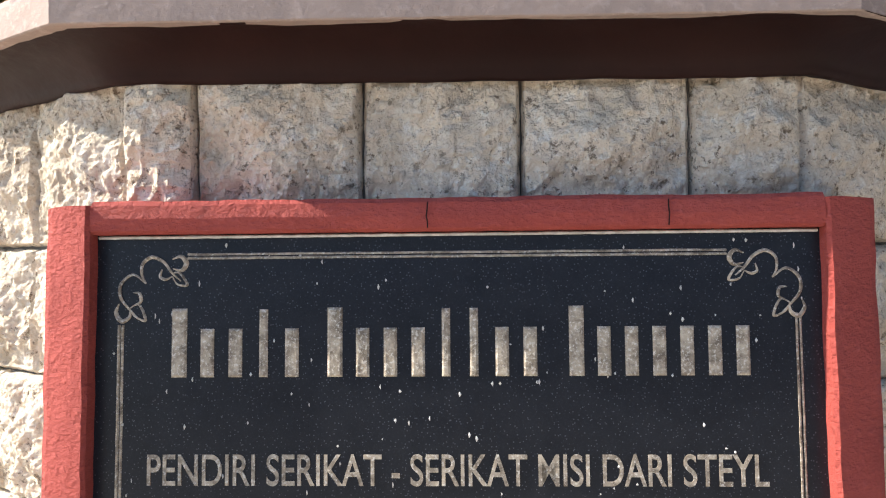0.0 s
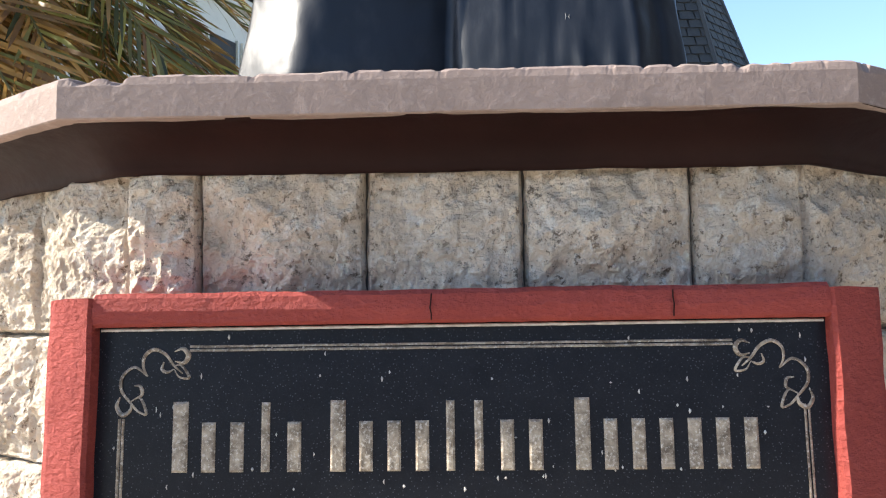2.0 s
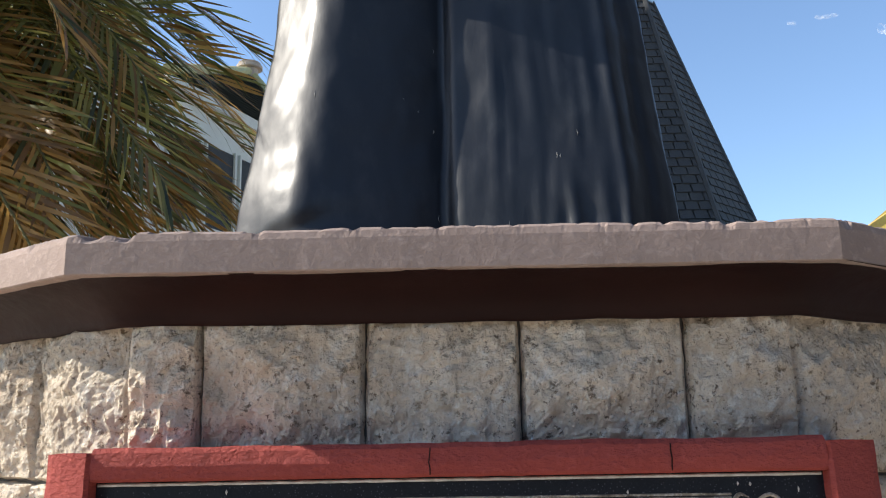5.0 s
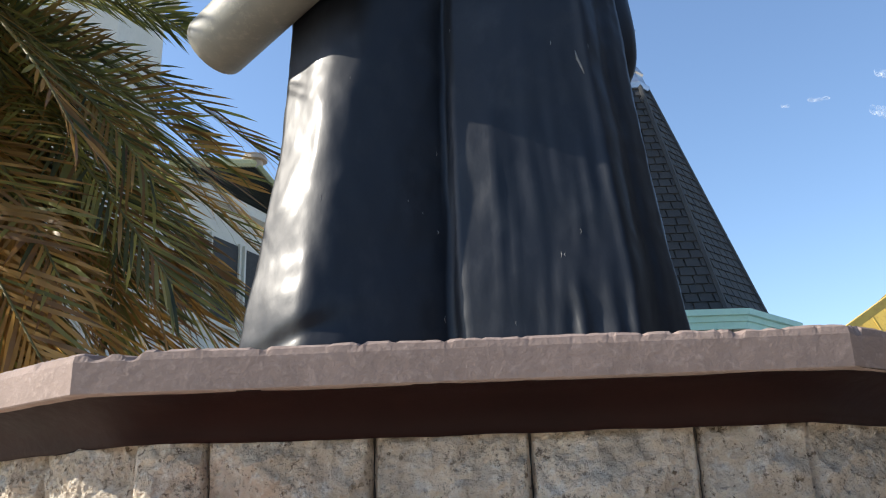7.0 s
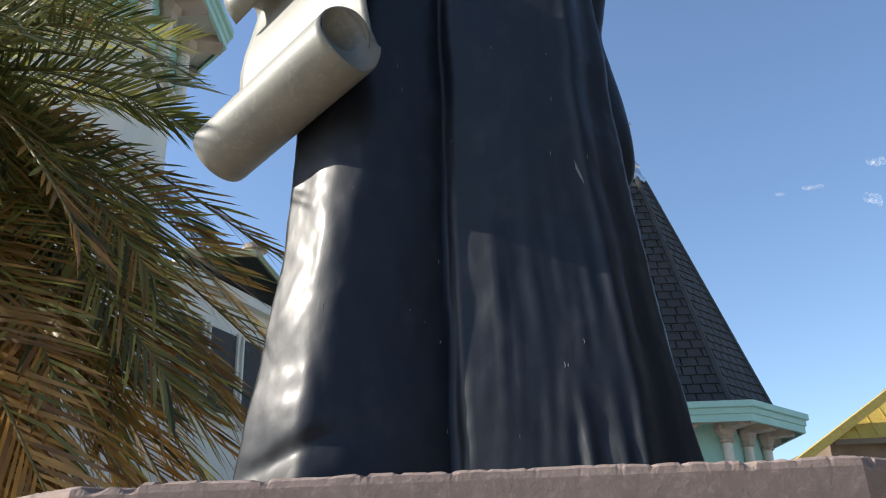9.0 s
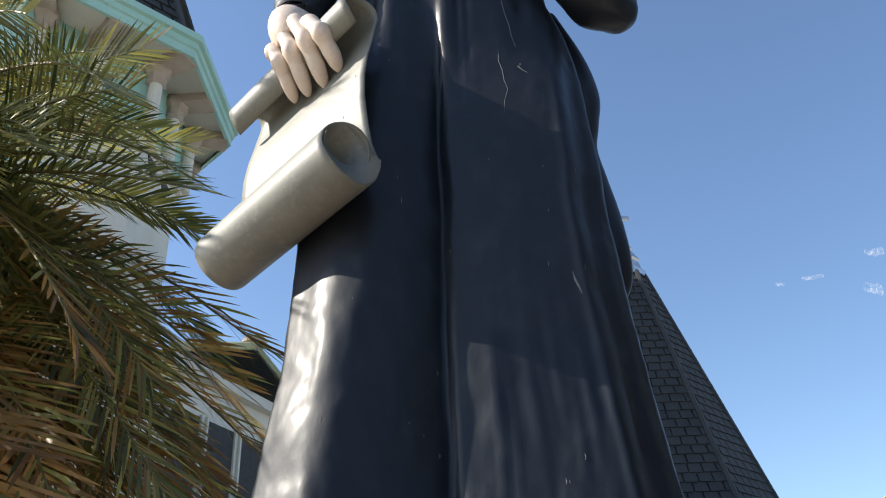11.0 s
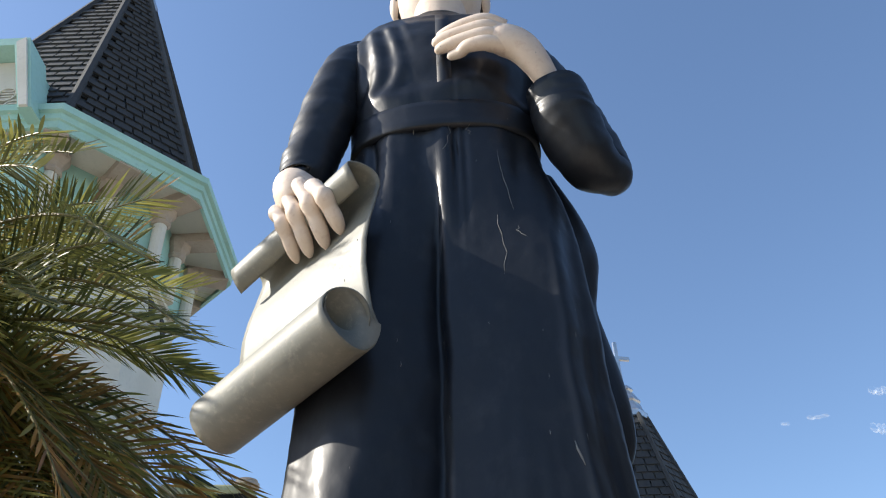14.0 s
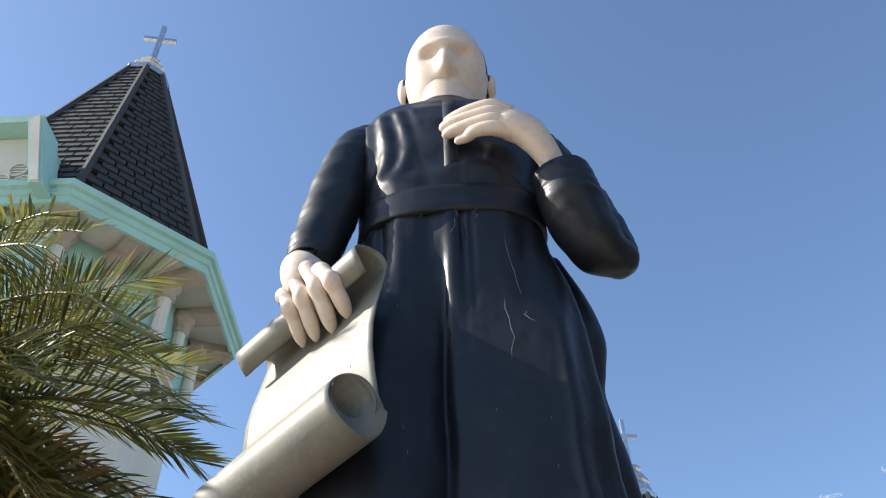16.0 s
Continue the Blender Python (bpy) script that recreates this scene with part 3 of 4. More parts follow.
# bent arm
wrinkle(limb(bm, [(0.31, 1.10, 4.66, 0.11), (0.375, 1.09, 4.56, 0.122), (0.465, 1.09, 4.37, 0.125), (0.545, 1.08, 4.12, 0.130), (0.612, 1.05, 3.930, 0.098), (0.618, 1.02, 3.875, 0.078), (0.54, 0.97, 3.900, 0.112), (0.47, 0.91, 4.03, 0.122), (0.45, 0.88, 4.12, 0.118), (0.428, 0.855, 4.175, 0.108), (0.436, 0.865, 4.16, 0.088)], 10, 48, 0), 0.065, 7.0)
# fall of the cloak behind the arm
limb(bm, [(0.37, 1.18, 3.98, 0.06), (0.425, 1.17, 3.75, 0.085), (0.454, 1.16, 3.58, 0.088), (0.456, 1.15, 3.45, 0.066), (0.445, 1.14, 3.34, 0.058), (0.450, 1.13, 3.20, 0.070), (0.462, 1.12, 3.05, 0.080), (0.472, 1.11, 2.90, 0.080), (0.475, 1.11, 2.80, 0.066), (0.46, 1.12, 2.72, 0.03)], 6, 20, 0)
# wrist, palm and fingers laid on the chest
limb(bm, [(0.44, 0.87, 4.14, 0.062), (0.405, 0.825, 4.20, 0.064), (0.365, 0.79, 4.265, 0.076), (0.31, 0.765, 4.335, 0.090), (0.24, 0.755, 4.37, 0.088), (0.18, 0.76, 4.375, 0.062)], 6, 28, 1, 0.7)
for dz, tip, r in ((0.070, 0.0, 0.029), (0.026, -0.018, 0.031), (-0.020, -0.008, 0.031), (-0.064, 0.04, 0.028)):
    limb(bm, [(0.26, 0.742, 4.362 + dz * 0.95, r), (0.185, 0.722, 4.376 + dz, r * 1.12), (0.11, 0.735, 4.380 + dz, r * 0.95), (tip + 0.04, 0.765, 4.382 + dz * 0.96, r * 0.86), (tip, 0.785, 4.382 + dz * 0.93, r * 0.62), (tip - 0.012, 0.79, 4.382 + dz * 0.92, r * 0.2)], 5, 16, 1)
# wrist and hand on the roll
limb(bm, [(-0.54, 0.945, 3.86, 0.07), (-0.545, 0.92, 3.80, 0.076), (-0.535, 0.875, 3.74, 0.084), (-0.515, 0.85, 3.69, 0.092), (-0.495, 0.845, 3.64, 0.080)], 6, 28, 1, 0.9)
for (kx, ky, kz), (tx, ty, tz), r in (((-0.590, 0.915, 3.675), (-0.520, 0.91, 3.490), 0.026), ((-0.550, 0.875, 3.712), (-0.468, 0.87, 3.482), 0.028), ((-0.500, 0.835, 3.718), (-0.407, 0.83, 3.482), 0.029), ((-0.444, 0.80, 3.675), (-0.352, 0.785, 3.502), 0.029)):
    a, b = Vector((kx, ky - 0.05, kz - 0.042)), Vector((tx, ty - 0.03, tz - 0.025))
    rows = []
    for f, dy, s in ((-0.25, 0.075, 0.95), (0.0, 0.005, 1.22), (0.16, -0.02, 0.98), (0.36, -0.035, 0.95), (0.52, -0.042, 1.16), (0.68, -0.02, 0.94), (0.85, 0.0, 0.94), (0.98, 0.03, 0.72), (1.04, 0.05, 0.3)):
        p = a.lerp(b, f)
        rows.append((p.x, p.y + dy, p.z, r * s))
    limb(bm, rows, 5, 16, 1)
# neck and head
limb(bm, [(0.005, 1.13, 4.74, 0.135), (0.005, 1.13, 4.86, 0.125), (0.005, 1.13, 5.0, 0.125), (0.005, 1.14, 5.14, 0.14)], 5, 32, 1)
HZ, HY = 5.245, 1.14
vs = ball(bm, (0.005, HY, HZ), (0.194, 0.208, 0.275), 1, 48, 56)
for row in vs:
    for v in row:
        x, y, z = v.co.x - 0.005, v.co.y - HY, v.co.z - HZ
        if z < 0:
            v.co.z += z * 0.42
            v.co.x -= x * 0.06 * step(-z, 0, 0.24)
            if y < 0:
                v.co.y += -0.035 * lump(z, -0.21, 0.05) * lump(x, 0, 0.08)
        if y < -0.04:
            v.co.y -= 0.042 * lump(z, 0.085, 0.026) * lump(x, 0, 0.13)
            v.co.y += 0.040 * lump(z, 0.035, 0.026) * (lump(x, 0.07, 0.035) + lump(x, -0.07, 0.035))
            v.co.y -= 0.078 * lump(x, 0, 0.032) * step(0.10 - z, 0, 0.15) * (1 - step(-0.05 - z, 0, 0.025))
            v.co.y -= 0.026 * lump(z, -0.15, 0.02) * lump(x, 0, 0.06)
            v.co.y += 0.036 * lump(z, -0.12, 0.013) * lump(x, 0, 0.055)
bend = Matrix.Translation((0.005, HY, HZ)) @ Matrix.Rotation(radians(27), 4, "X") @ Matrix.Diagonal((1.07, 1, 1, 1)) @ Matrix.Translation((-0.005, -HY, -HZ))
for s in (-1, 1):
    vs += ball(bm, (0.005 + s * 0.202, HY + 0.035, HZ - 0.050), (0.030, 0.045, 0.070), 1, 12, 16)
for f in bm.faces:
    c = f.calc_center_median()
    x, y, z = c.x - 0.005, c.y - HY, c.z - HZ
    if f.material_index == 1 and abs(x) > 0.150 and -0.07 < y < 0.1 and -0.03 < z < 0.13 and abs(x) < 0.2:
        f.material_index = 3
    if f.material_index == 1 and z > -0.14 and y > 0.0 + 0.10 * z + 0.5 * (0.19 - abs(x)) * step(z, 0.05, 0.2) and z < 0.24 and abs(x) < 0.194 and (x / 0.18) ** 2 + (y / 0.205) ** 2 + (z / 0.265) ** 2 > 0.85:
        f.material_index = 3
for row in vs:
    for v in row:
        v.co = bend @ v.co
# half-open paper roll in the lowered hand
top0, top1 = Vector((-0.742, 1.10, 3.515)), Vector((-0.261, 0.69, 3.61))
low0, low1 = Vector((-0.757, 1.05, 2.945)), Vector((-0.290, 0.60, 3.03))
U = ((top1 - top0).normalized() + (low1 - low0).normalized()).normalized()
WAY = Vector((-U.y, U.x, 0)).normalized()
UPP = Vector((0, 0, 1))
if WAY.y < 0:
    WAY = -WAY
section = []
for k in range(28):
    a = radians(262 - 262 * k / 27)
    r = 0.052 + 0.016 * k / 27
    section.append(top0 + WAY * (r * math.cos(a)) + UPP * (r * math.sin(a)))
for f in (0.16, 0.3, 0.45, 0.6, 0.75, 0.88):
    c0 = top0.lerp(low0, f)
    section.append(c0 + WAY * (0.068 + 0.040 * f - 0.050 * math.sin(f * math.pi) ** 1.3))
for k in range(40):
    a = radians(8 - 385 * k / 39)
    r = 0.126 - 0.048 * min(1, k / 20)
    section.append(low0 + WAY * (r * math.cos(a)) + UPP * (r * math.sin(a)))
LONG = 0.64
steps = 26
sheet = [[p + U * (LONG * (k / steps) + 0.012 * math.sin(i * 0.31)) for i, p in enumerate(section)] for k in range(steps + 1)]
outer = skin(bm, sheet, False, (False, False), 2)
inner_rows = []
for row in sheet:
    new_row = []
    for i, p in enumerate(row):
        t = (row[min(i + 1, len(row) - 1)] - row[max(i - 1, 0)]).normalized()
        new_row.append(p + U.cross(t) * 0.006)
    inner_rows.append(new_row)
inner = skin(bm, inner_rows, False, (False, False), 2)
for rowa, rowb in ((outer[0], inner[0]), (outer[-1], inner[-1])):
    for i in range(len(rowa) - 1):
        bm.faces.new((rowa[i], rowa[i + 1], rowb[i + 1], rowb[i])).material_index = 2
for k in range(steps):
    for i in (0, -1):
        bm.faces.new((outer[k][i], outer[k + 1][i], inner[k + 1][i], inner[k][i])).material_index = 2
hole = low0 + U * LONG - WAY * 0.014 + UPP * 0.006
rim_out, rim_in, rim_deep = [], [], []
for k in range(36):
    a = radians(8 - 385 * k / 39)
    r = 0.126 - 0.048 * min(1, k / 20)
    v = WAY * math.cos(a) + UPP * math.sin(a)
    rim_out.append(low0 + U * LONG * 0.998 + v * (r + 0.001))
    rim_in.append(hole - U * 0.004 + v * 0.062)
    rim_deep.append(hole - U * 0.45 + v * 0.070)
skin(bm, [rim_out, rim_in, rim_deep], True, (False, True), 2)
# flaked paint and hairline runs on the front of the robe
shape = BVHTree.FromBMesh(bm)
rng = random.Random(5)


def on_front(x, z):
    hit = shape.ray_cast(Vector((x, -0.5, z)), Vector((0, 1, 0)))
    return hit[0]


def fleck(path, r):
    line = [on_front(x, z) for x, z in path]
    if all(line):
        tube(bm, line, [r * 0.3] + [r] * (len(line) - 2) + [r * 0.3], 6, 4)


fleck([(0.318, 2.70), (0.322, 2.675), (0.33, 2.65), (0.336, 2.625)], 0.0032)
for x, z, long in ((0.19, 3.88, 0.30), (0.17, 3.56, 0.26), (0.02, 4.40, 0.10), (0.03, 4.02, 0.16), (0.10, 4.0, 0.05), (0.235, 3.50, 0.05)):
    pts, px = [], x
    for k in range(7):
        pts.append((px, z - long * k / 6))
        px += rng.uniform(-0.016, 0.012)
    fleck(pts, 0.0010)
for _ in range(40):
    x, z = rng.uniform(-0.4, 0.42), rng.uniform(1.85, 4.4)
    long = rng.uniform(0.004, 0.02)
    fleck([(x, z), (x + rng.uniform(-0.003, 0.003), z - long / 2), (x, z - long)], rng.uniform(0.0007, 0.0015))
bmesh.ops.recalc_face_normals(bm, faces=bm.faces[:])
statue = part("statue", bm, [ROBE, SKIN, PAPER, DARKP, FLECK], None, "", True)
tagged(statue, "tall painted statue in dark robe holding a paper roll", "statue")

# ---------- palm ----------
palm = thing("palm_tree", (-4.1, 3.3, 0), "feathery date palm with green and drying fronds", "palm")


def palm_part(name, bm, mats, label="", smooth=False):
    ob = part(name, bm, mats, palm, label, smooth)
    ob.matrix_parent_inverse = Matrix.Translation((4.1, -3.3, 0))
    return ob


CROWN = Vector((-4.15, 3.3, 5.12))
bm = bmesh.new()
rows = []
for k in range(40):
    z = 4.9 * k / 39
    r = 0.22 + 0.05 * math.exp(-z * 2) + 0.02 * (k % 2) + 0.05 * step(z, 4.0, 4.8)
    rows.append([Vector((-4.1 + r * math.cos(b), 3.3 + r * math.sin(b), z)) + noise.noise_vector(Vector((math.cos(b) * 3, math.sin(b) * 3, z * 4))) * 0.03 for b in (math.tau * i / 18 for i in range(18))])
skin(bm, rows)
palm_part("trunk", bm, BARK, "rough grey-brown trunk ringed with old leaf bases")


def frond(azimuth, lift, length, droop, dry, seed):
    rng = random.Random(seed)
    bm = bmesh.new()
    head = Vector((math.cos(azimuth), math.sin(azimuth), 0))
    n = int(length / 0.043)
    pts, p, a = [], CROWN + head * 0.15 + Vector((0, 0, rng.uniform(-0.4, 0.3))), lift
    sway = rng.uniform(-0.4, 0.4)
    for k in range(n + 1):
        if k > 12 and p.x > (-1.25 - 0.06 * (3.9 - p.z) if p.z < 4.0 else max(-2.05, -1.25 - 0.9 * (p.z - 4.0))):
            break
        pts.append(p.copy())
        f = k / n
        d = Matrix.Rotation(sway * f, 3, "Z") @ head
        p = p + (d * math.cos(a) + Vector((0, 0, math.sin(a)))) * (length / n)
        a -= droop / n * (0.5 + 1.0 * f)
        a = max(a, -1.5)
    n = len(pts) - 1
    tube(bm, pts, [0.020 * (1 - 0.86 * k / n) + 0.002 for k in range(n + 1)], 6, 1)
    twist = rng.uniform(-0.9, 0.9)
    vee = rng.uniform(0.05, 0.35)
    for k in range(6, n + 1):
        f = k / n
        d = (pts[min(k + 1, n)] - pts[k - 1]).normalized()
        side = d.cross(Vector((0, 0, 1)))
        if side.length < 0.05:
            side = Vector((-head.y, head.x, 0))
        side.normalize()
        side = Matrix.Rotation(twist * f, 3, d) @ side
        up = side.cross(d)
        size = (0.40 * math.sin(math.pi * (0.08 + 0.74 * f)) ** 0.6 + 0.03) * length / 3.0 * rng.uniform(0.92, 1.06)
        for s in (-1, 1):
            if rng.random() < 0.04:
                continue
            q = pts[k - 1].lerp(pts[k], 0.5 + 0.4 * s)
            lean = rng.uniform(0.60, 0.72) + 0.55 * f ** 2
            way = (side * s * math.cos(lean) + d * math.sin(lean) + up * (vee + rng.uniform(-0.09, 0.09))).normalized()
            w = rng.uniform(0.0082, 0.0112)
            flat = (d - way * d.dot(way)).normalized()
            flat = (flat + up * rng.uniform(-0.35, 0.35)).normalized()
            limp = rng.uniform(0.25, 0.5) if rng.random() < dry * 0.35 else rng.uniform(0.0, 0.06)
            sag = Vector((0, 0, -size * limp))
            a0, a1, a2, a3 = q, q + way * size * 0.4 + sag * 0.15, q + way * size * 0.75 + sag * 0.55, q + way * size + sag * 1.1
            v = [bm.verts.new(a0 - flat * w * 0.5), bm.verts.new(a0 + flat * w * 0.5), bm.verts.new(a1 + flat * w), bm.verts.new(a1 - flat * w), bm.verts.new(a2 + flat * w * 0.75), bm.verts.new(a2 - flat * w * 0.75), bm.verts.new(a3)]
            slot = 2 if rng.random() < dry else 0
            for quad in ((0, 1, 2, 3), (3, 2, 4, 5), (5, 4, 6)):
                bm.faces.new([v[i] for i in quad]).material_index = slot
    return palm_part("frond", bm, [LEAF, RACHIS, LEAF_DRY], "drying brown-green frond" if dry > 0.3 else "")


rng = random.Random(7)
for k in range(152):
    if k in (20, 23, 26, 29, 32, 35, 38, 41, 44, 47, 50, 53):
        continue
    if k < 16:
        az, layer = radians(-170 + 360 * ((k * 0.618) % 1.0)), rng.random() * 0.5
        lift, droop, length = radians(50 - 70 * layer), rng.uniform(1.2, 2.0), rng.uniform(2.3, 3.0)
        if -100 < math.degrees(az) < 70:
            lift = radians(-10)
    elif k >= 132:
        layer = 0.9 if k % 3 else 0.5
        az = radians(rng.uniform(-45, 22))
        lift, droop, length = radians(rng.uniform(-62, -40)), rng.uniform(0.1, 0.4), rng.uniform(3.3, 4.2)
    elif k >= 124:
        layer = 0.3
        az = radians(rng.uniform(-60, -5))
        lift, droop, length = radians(rng.uniform(-5, 22)), rng.uniform(0.7, 1.3), rng.uniform(2.4, 3.0)
    elif k >= 98:
        layer = 0.9
        az = radians(rng.uniform(-75, 5))
        lift, droop, length = radians(rng.uniform(-74, -52)), rng.uniform(0.1, 0.3), rng.uniform(3.6, 4.4)
    elif k >= 80:
        layer = 0.35 * rng.random()
        az = radians(rng.uniform(-75, 35))
        lift, droop, length = radians(rng.uniform(-16, 26)), rng.uniform(0.6, 1.2), rng.uniform(2.3, 3.0)
    elif k >= 57:
        layer = 0.65 + 0.35 * rng.random()
        az = radians(rng.uniform(-38, 30) if k < 74 else rng.uniform(-24, 12))
        lift, droop, length = radians(rng.uniform(-52, -22)), rng.uniform(0.15, 0.5), rng.uniform(3.0, 3.7)
    else:
        layer = rng.random()
        az = radians(rng.uniform(-52, 48))
        lift, droop, length = radians(5 - 70 * layer), rng.uniform(0.5, 1.2), rng.uniform(2.5, 3.35)
    frond(az, lift, length, droop, 0.03 if layer < 0.4 else 0.2 if layer < 0.6 else 0.65 if k < 98 else 0.9, 100 + k)

# ---------- church towers ----------


def tower(cx, cy, turn, r, z, peak, lantern, cross, label, foot=0.88, eave=1.0):
    """Eight-sided tower: shaft, belfry with corner columns, eaves and tiled spire."""
    t = thing("church_tower", (cx, cy, 0), label, "tower", "church towers")
    inv = Matrix.Translation((-cx, -cy, 0))

    def put(name, bm, m, text="", parent=None):
        ob = part(name, bm, m, parent or t, text)
        if parent is None:
            ob.matrix_parent_inverse = inv
        return ob

    o = lambda rr, zz: octagon(cx, cy, rr, zz, turn)
    h = r * 0.50
    bm = bmesh.new()
    skin(bm, [o(r * 0.69, 0), o(r * 0.715, z - h)])
    put("shaft", bm, CREAM, "pale cream plaster shaft")
    bm = bmesh.new()
    skin(bm, [o(r * 0.70, z - h * 1.05), o(r * 0.745, z - h * 1.04), o(r * 0.745, z - h), o(r * 0.722, z - h * 0.985)])
    put("sill_band", bm, CREAM, "thin projecting cream sill band")
    bm = bmesh.new()
    skin(bm, [o(r * 0.72, z - h * 1.0), o(r * 0.72, z - 0.02)])
    put("belfry_wall", bm, MINT, "mint green plaster wall")
    bm = bmesh.new()
    skin(bm, [o(r * 0.70, z - 0.09 * r), o(r * 0.97 * eave, z - 0.085 * r), o(r * 0.97 * eave, z - 0.03 * r), o(r * 0.5, z - 0.03 * r)])
    put("soffit", bm, CREAM, "cream boarded soffit")
    bm = bmesh.new()
    skin(bm, [o(r * 0.955 * eave, z - 0.13 * r), o(r * 0.975 * eave, z - 0.13 * r), o(r * 0.975 * eave, z - 0.085 * r), o(r * 0.988 * eave, z - 0.08 * r), o(r * 0.988 * eave, z - 0.045 * r), o(r * 1.01 * eave, z - 0.04 * r), o(r * 1.01 * eave, z), o(r * 0.9, z + 0.02 * r), o(r * 0.6, z + 0.02 * r)], True, (False, True))
    put("eaves_trim", bm, TRIM, "mint green moulded eaves")
    for k in range(8):
        a0 = radians(turn + 45 * k)
        for f in (0.0, 0.5):
            a1 = radians(turn + 45 * (k + 1))
            p = Vector((math.cos(a0), math.sin(a0), 0)).lerp(Vector((math.cos(a1), math.sin(a1), 0)), f)
            d = p.normalized()
            base = Vector((cx, cy, 0)) + p * r * 0.75
            bm = bmesh.new()
            tube(bm, [base + Vector((0, 0, z + q * h)) for q in (-1.0, -0.5, -0.22)], r * 0.034, 12)
            col = put("column", bm, CREAM)
            bm = bmesh.new()
            skin(bm, [[base + Vector((rr * r * math.cos(b), rr * r * math.sin(b), z + q * h)) for b in (math.tau * i / 8 for i in range(8))] for rr, q in ((0.040, -0.46), (0.053, -0.44), (0.053, -0.42), (0.044, -0.40), (0.052, -0.35), (0.070, -0.30), (0.074, -0.27), (0.074, -0.23), (0.05, -0.22))])
            put("capital", bm, CAPITAL, "", col)
            bm = bmesh.new()
            m = Matrix.Translation(base + Vector((0, 0, z - 0.14 * r))) @ Matrix.Rotation(math.atan2(d.y, d.x), 4, "Z")
            box(bm, (-0.04 * r, -0.055 * r, 0.0), (0.20 * r, 0.055 * r, 0.056 * r), m)
            put("bracket", bm, CAPITAL)
        # lattice vents in the band
        mid = radians(turn + 45 * (k + 0.5))
        m = Matrix.Translation((cx, cy, 0)) @ Matrix.Rotation(mid, 4, "Z")
        for off in (-0.10, 0.10):
            bm = bmesh.new()
            apo = r * 0.706 * math.cos(radians(22.5))
            vs = [bm.verts.new(m @ Vector((apo, off * r + y * r, z - h * (1.12 + zz)))) for x, y, zz in ((0, -0.075, 0.0), (0, 0.075, 0.0), (0, 0.0, 0.20))]
            lower = [bm.verts.new(v.co + (m.to_3x3() @ Vector((0.014 * r, 0, 0)))) for v in vs]
            bm.faces.new(vs)
            bm.faces.new(lower[::-1])
            for i in range(3):
                j = (i + 1) % 3
                bm.faces.new((vs[i], lower[i], lower[j], vs[j]))
            put("vent", bm, DARK, "dark triangular vent")
    # spire: overlapping courses of tiles with hip ridges
    top = r * 0.13
    rows = []
    courses = 30
    for k in range(courses):
        f0, f1 = k / courses, (k + 1) / courses
        r0, r1 = r * foot + (top - r * foot) * f0, r * foot + (top - r * foot) * f1
        z0, z1 = z + 0.02 * r + (peak - z) * f0, z + 0.02 * r + (peak - z) * f1
        rows += [o(r0 + 0.015 * r, z0), o(r1 + 0.0, z1)]
    bm = bmesh.new()
    skin(bm, rows)
    spire = put("spire", bm, ROOF, "steep dark grey tiled spire")
    for k in range(8):
        a0, a1 = radians(turn + 45 * k), radians(turn + 45 * (k + 1))
        bm = bmesh.new()
        rr = lambda f: (r * (foot + 0.005) + (top - r * (foot + 0.005)) * f) + 0.012 * r
        p = lambda f, a: Vector((cx + rr(f) * math.cos(a), cy + rr(f) * math.sin(a), z + 0.03 * r + (peak - z) * f))
        tube(bm, [p(f, a0) for f in (0, 0.25, 0.5, 0.75, 1)], r * 0.024, 6)
        put("hip_ridge", bm, ROOF, "", spire)
        # tiles of this slope, one mesh a slope
        bm = bmesh.new()
        for c in range(courses):
            f0, f1 = c / courses, (c + 1.15) / courses
            wide = (p(f0, a1) - p(f0, a0)).length
            count = max(2, round(wide / (0.105 * r)))
            for i in range(count):
                u0, u1 = (i + 0.05 + 0.5 * (c % 2)) / count, (i + 0.95 + 0.5 * (c % 2)) / count
                u0, u1 = min(u0, 0.995), min(u1, 0.995)
                if u1 - u0 < 0.2 / count:
                    continue
                q = [p(f0, a0).lerp(p(f0, a1), u0), p(f0, a0).lerp(p(f0, a1), u1), p(min(f1, 1), a0).lerp(p(min(f1, 1), a1), u1), p(min(f1, 1), a0).lerp(p(min(f1, 1), a1), u0)]
                nrm = (q[1] - q[0]).cross(q[3] - q[0]).normalized()
                lift = 0.012 * r
                hi = [bm.verts.new(q[0] + nrm * lift), bm.verts.new(q[1] + nrm * lift), bm.verts.new(q[2] + nrm * 0.001), bm.verts.new(q[3] + nrm * 0.001)]
                lo = [bm.verts.new(q[0] - nrm * 0.002), bm.verts.new(q[1] - nrm * 0.002)]
                bm.faces.new(hi)
                bm.faces.new((lo[0], lo[1], hi[1], hi[0]))
                bm.faces.new((lo[1], hi[2], hi[1]))
                bm.faces.new((hi[0], hi[3], lo[0]))
        tagged(put("tiles", bm, ROOF, "", spire), kind="stuff")
    bm = bmesh.new()
    skin(bm, [o(top * 1.35, peak - 0.02 * r), o(top * 1.35, peak + 0.03 * r), o(top * 1.15, peak + 0.05 * r), o(top * 0.95, peak + (lantern - peak) * 0.45), o(top * 1.05, peak + (lantern - peak) * 0.5), o(top * 1.0, peak + (lantern - peak) * 0.56), o(top * 0.6, peak + (lantern - peak) * 0.85), o(top * 0.7, peak + (lantern - peak) * 0.9), o(top * 0.6, lantern)])
    put("finial", bm, STEEL, "stepped sheet-metal finial")
    bm = bmesh.new()
    w = r * 0.016
    tall = cross - lantern
    m = Matrix.Translation((cx, cy, lantern)) @ Matrix.Rotation(radians(12), 4, "Z")
